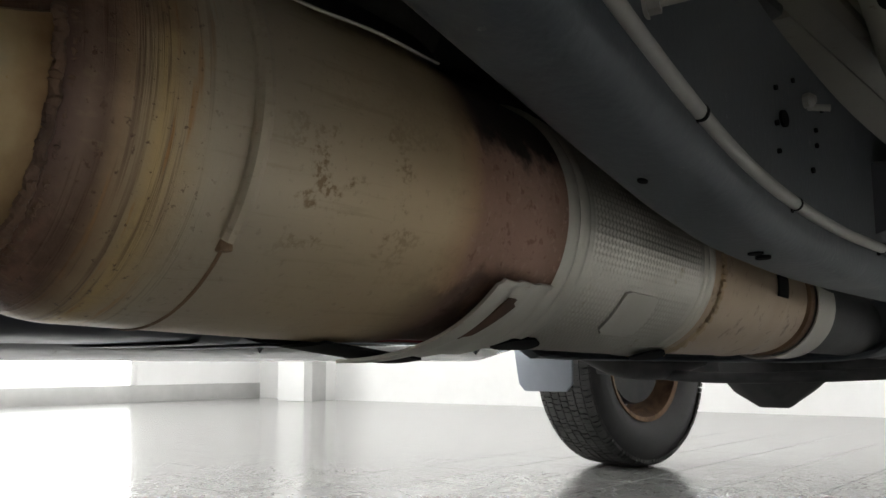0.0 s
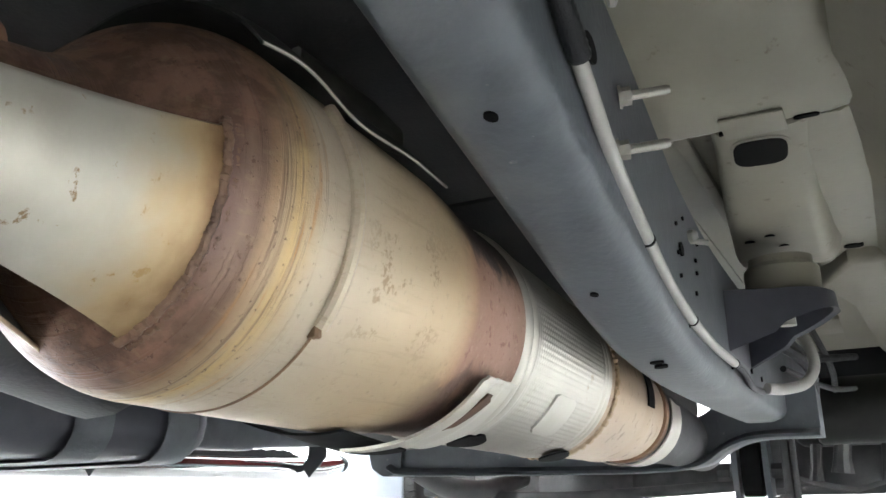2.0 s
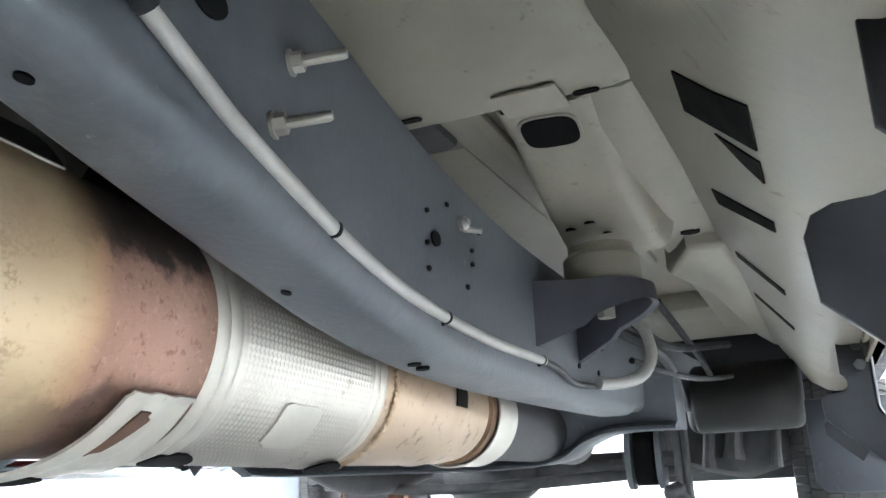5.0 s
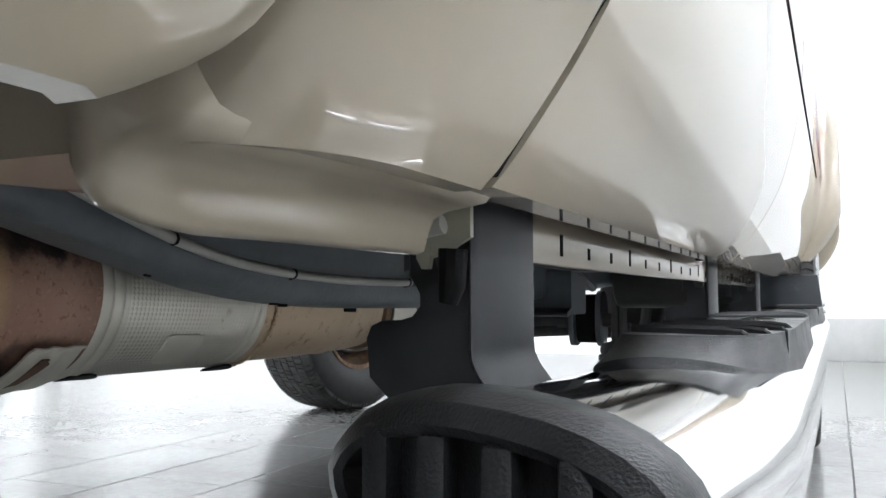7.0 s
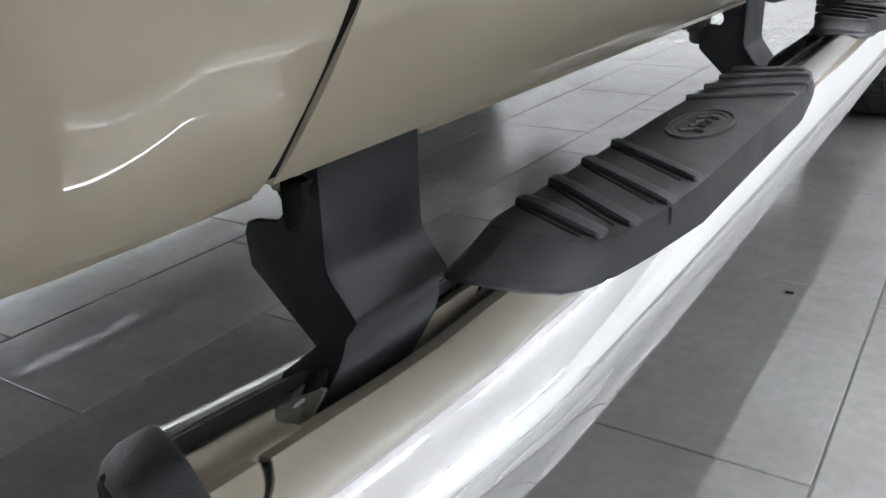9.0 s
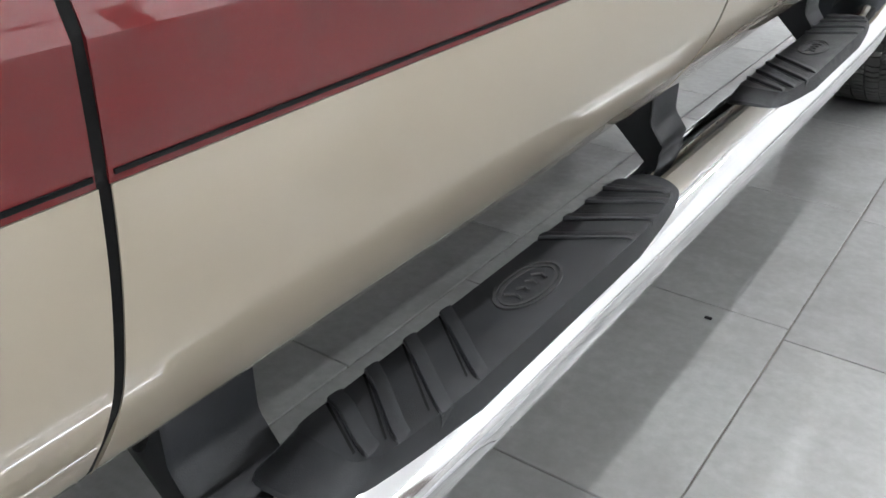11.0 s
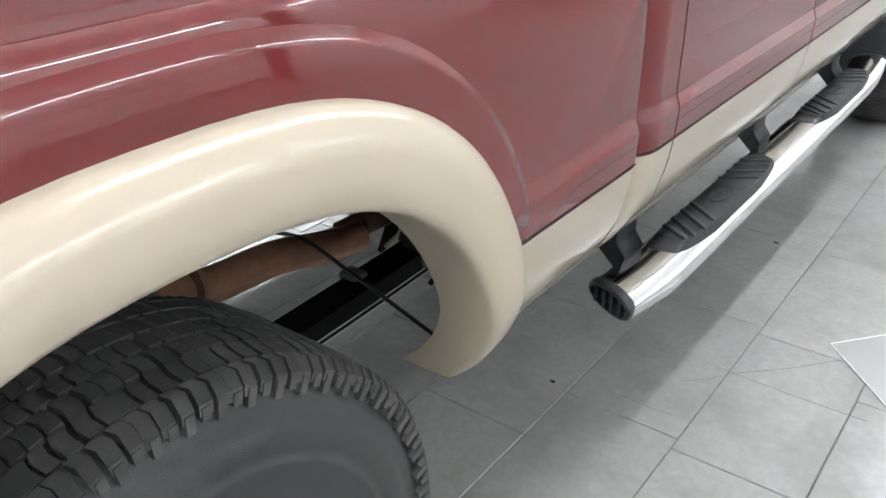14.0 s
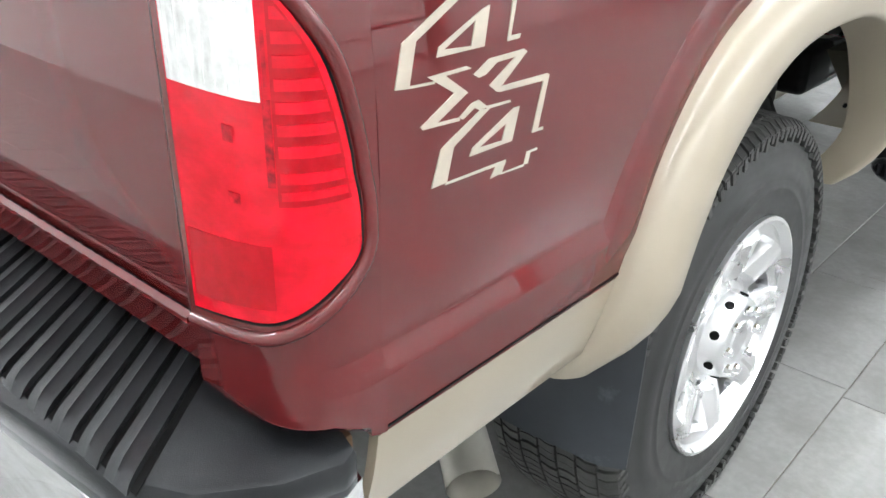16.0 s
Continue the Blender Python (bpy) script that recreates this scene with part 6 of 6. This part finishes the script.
part("chrome_face", bm, CHROME, bumper, "chrome bumper face", 40)
bm = bmesh.new()
box(bm, (0.955, -0.985, 0.66), (0.985, -0.962, 0.765), 0.006)
part("end_bracket", bm, DARKRUST, bumper, "dirty brown end bracket")
bm = bmesh.new()
loft(bm, [[(x, y + dy, z) for x, dy in ((0.70, 0.0), (0.86, 0.0), (0.98, 0.01), (1.018, 0.03), (1.014, 0.04), (0.97, 0.022), (0.70, 0.012))] for z, y in ((0.645, -0.462), (0.55, -0.464), (0.47, -0.468), (0.435, -0.470), (0.415, -0.472), (0.402, -0.473))])
part("mud_flap", bm, FLAP, truck, "blue-black rubber rear mud flap with pale dust")
bm = bmesh.new()
box(bm, (0.605, -0.516, 1.05), (0.96, 0.556, 1.065))
box(bm, (0.605, -0.516, 0.825), (0.62, 0.556, 1.048))
part("wheel_house", bm, BLACK_AND_SHADE, truck, "dark wheel house roof")

# cab above the doors
bm = bmesh.new()
rings = []
for z, k, y0, y1 in ((1.38, 0.955, 1.0, 3.1), (1.42, 0.95, 1.0, 3.1), (1.85, 0.80, 1.1, 2.55), (1.93, 0.70, 1.25, 2.4)):
    rings.append([(-k, y0, z), (k, y0, z), (k, y1, z), (-k, y1, z)])
loft(bm, rings)
part("cab_top", bm, RED, truck, "dark red cab top")
bm = bmesh.new()
box(bm, (-0.94, 2.9, 0.85), (0.94, 4.7, 1.28), 0.08)
part("hood", bm, RED, truck, "dark red hood")
bm = bmesh.new()
box(bm, (-0.985, 1.0, 0.54), (-0.96, 3.0, 1.40), 0.01)
part("left_cab_side", bm, RED, truck, "dark red cab side")


# ---- room furnishings ----
# unseen lamp rows; the one at x 5.2 is added to brighten the door
for k, (x, y) in enumerate(((-5.6, -1.45), (-5.6, 2.2), (-5.6, 5.8), (-2.2, -1.45), (-2.2, 2.2), (-2.2, 5.8), (1.5, -1.45), (1.5, 2.2), (1.5, 5.8), (5.2, -1.45), (5.2, 2.2), (5.2, 5.8))):
    light = thing("ceiling_light", "long white linear ceiling light", "lamp", "ceiling lights")
    bm = bmesh.new()
    box(bm, (x - 0.02, y - 1.45, TOP - 0.43), (x + 0.02, y + 1.45, TOP - 0.405), 0.006)
    part("spine", bm, WALL, light)
    bm = bmesh.new()
    box(bm, (x - 0.03, y - 1.47, TOP - 0.475), (x + 0.03, y + 1.47, TOP - 0.43), 0.012)
    part("diffuser", bm, LAMP, light)
    for e in (-1.3, 1.3):
        bm = bmesh.new()
        tube(bm, [(x, y + e, TOP - 0.41), (x, y + e, TOP - 0.001)], 0.004, 6)
        part("hanger", bm, PLINTH, light)
# panelled sectional door along the right wall
door = tagged(new("door_1"), "white sectional door with horizontal panel joints", "door", kind="structure")
DY1 = 4.75
for k in range(7):
    bm = bmesh.new()
    box(bm, (X1 - 0.05, Y0 + 0.4, 0.02 + 0.46 * k), (X1 - 0.002, DY1, 0.46 * (k + 1) - 0.014), 0.012)
    panel_ = part("panel", bm, WALL, door)
    for y in np.arange(Y0 + 1.0, DY1, 1.15):
        bm = bmesh.new()
        box(bm, (X1 - 0.062, y - 0.03, 0.46 * (k + 1) - 0.06), (X1 - 0.048, y + 0.03, 0.46 * (k + 1) + 0.03), 0.004)
        part("hinge", bm, PLINTH, panel_, "grey steel hinge")
bm = bmesh.new()
box(bm, (X1 - 0.02, Y0 + 0.35, 0.0), (X1 - 0.001, DY1 + 0.30, 3.25))
part("backing", bm, GROUT, door)
bm = bmesh.new()
box(bm, (X1 - 0.12, DY1 + 0.30, 0.0), (X1 - 0.001, DY1 + 0.55, 3.3), 0.01)
part("door_post", bm, WALL, door, "white door post")
bm = bmesh.new()
box(bm, (0.25, Y1 - 0.02, 0), (X1, Y1 - 0.001, 0.33), 0.004)
tagged(part("baseboard", bm, PLINTH), "tall grey skirting along the front wall", "baseboard", kind="structure")
bm = bmesh.new()
box(bm, (X0 + 0.001, Y0, 0), (X0 + 0.02, Y1, 0.2), 0.004)
tagged(part("baseboard", bm, PLINTH), "grey skirting along the side wall", "baseboard", kind="structure")
pillar = tagged(new("trim"), "white pillar with a grey metal edge", "pillar", kind="structure")
bm = bmesh.new()
box(bm, (-7.6, Y1 - 0.5, 0), (-7.1, Y1 - 0.001, TOP), 0.01)
part("pillar", bm, WALL, pillar)
bm = bmesh.new()
box(bm, (-7.1, Y1 - 0.52, 0), (-6.95, Y1 - 0.3, TOP), 0.01)
part("edge", bm, PLINTH, pillar)
win = tagged(new("window_1"), "tall glazed opening full of white daylight", "window", kind="structure")
bm = bmesh.new()
box(bm, (X0 + 0.002, 3.2, 0.22), (X0 + 0.03, 6.3, 2.5), 0.004)
part("pane", bm, DAYLIGHT, win)
for lo, hi in (((3.12, 0.2), (3.2, 2.58)), ((6.3, 0.2), (6.38, 2.58)), ((3.2, 2.5), (6.3, 2.58)), ((4.72, 0.22), (4.78, 2.5))):
    bm = bmesh.new()
    box(bm, (X0 + 0.001, *lo), (X0 + 0.05, *hi), 0.006)
    part("window_frame", bm, WALL, win)
# a pale hatch on the floor, specks
hatch = thing("floor_hatch", "pale grey octagonal floor hatch with a white edge", "hatch")
bm = bmesh.new()
outline = [(1.258, 1.862), (1.452, 1.652), (1.60, 1.785), (1.70, 1.92), (1.60, 2.03), (1.42, 2.06)]
slab(bm, outline, "z", 0.0005, 0.004, 0.001)
part("plate", bm, surface("pale_plate", (0.325, 0.325, 0.322), (0.333, 0.333, 0.33), 5, (0.3, 0.36), 0.0, 0.05, 300, detail=3), hatch)
bm = bmesh.new()
tube(bm, [(a, b, 0.003) for a, b in outline[5:] + outline[:3]], 0.0022, 6)
part("edge", bm, WALL, hatch, "chipped white edge")
for x, y in ((0.937, 2.388), (0.72, 1.26), (1.2, 2.9)):
    sp = thing("speck", "small dark speck lying on the tiles", "debris", "floor specks")
    bm = bmesh.new()
    box(bm, (x - 0.008, y - 0.004, 0.0002), (x + 0.006, y + 0.004, 0.003), 0.001)
    part("chip", bm, BLACK_AND_SHADE, sp)

# hairline cracks and worn joints in the tiles
CRACKS = (((1.088, 1.574), (0.99, 1.461)), ((1.088, 1.574), (1.30, 1.802)), ((1.016, 1.577), (1.42, 1.572)), ((1.377, 2.108), (1.491, 2.027)), ((0.891, 1.313), (1.026, 1.317)))
for a, b in CRACKS:
    bm = bmesh.new()
    mid = ((a[0] + b[0]) / 2 + 0.006, (a[1] + b[1]) / 2 - 0.005)
    tube(bm, spline([(*a, 0.0002), (*mid, 0.0002), (*b, 0.0002)], 6), 0.0008, 5)
    part("crack", bm, GROUT, floor, "reddish hairline crack")


# ---- floor tiles ----
TW, TL, GAP = 0.305, 0.60, 0.003
OFF = {0: 1.84, 1: 1.80, -4: 1.59, -5: 1.50, -6: 1.94}
tile_mesh = bpy.data.meshes.new("tile")
bm = bmesh.new()
box(bm, (GAP / 2, GAP / 2, -0.006), (TW - GAP / 2, TL - GAP / 2, 0.0), 0.0015, segments=1)
bm.to_mesh(tile_mesh)
bm.free()
tile_mesh.materials.append(TILE)
rest = []
for i in range(-32, 19):
    x = 0.77 + TW * i
    if x + TW < X0 + 0.02 or x > X1 - 0.02:
        continue
    o = OFF.get(i, 1.5 + 0.37 * (i % 3)) % TL
    for k in range(-13, 14):
        y = o + TL * k
        if y + TL < Y0 + 0.02 or y > Y1 - 0.02:
            continue
        if -1.8 < x < 2.6 and 0.2 < y < 5.6 or 0.6 < x < 2.0 and -1.5 < y <= 0.2:
            ob = new("tile", tile_mesh)
            ob.parent, ob.location = floor, (x, y, 0)
        else:
            rest.append((x, y))
vs, fs = [], []
for x, y in rest:
    n = len(vs)
    a, b, c, d = max(X0, x + GAP / 2), min(X1, x + TW - GAP / 2), max(Y0, y + GAP / 2), min(Y1, y + TL - GAP / 2)
    vs += [(a, c, 0), (b, c, 0), (b, d, 0), (a, d, 0), (a, c, -0.006), (b, c, -0.006), (b, d, -0.006), (a, d, -0.006)]
    fs += [(n, n + 1, n + 2, n + 3), (n, n + 4, n + 5, n + 1), (n + 1, n + 5, n + 6, n + 2), (n + 2, n + 6, n + 7, n + 3), (n + 3, n + 7, n + 4, n)]
me = bpy.data.meshes.new("far_tiles")
me.from_pydata(vs, [], fs)
me.materials.append(TILE)
far = new("far_tiles", me)
far.parent = floor
far["kind"] = "stuff"
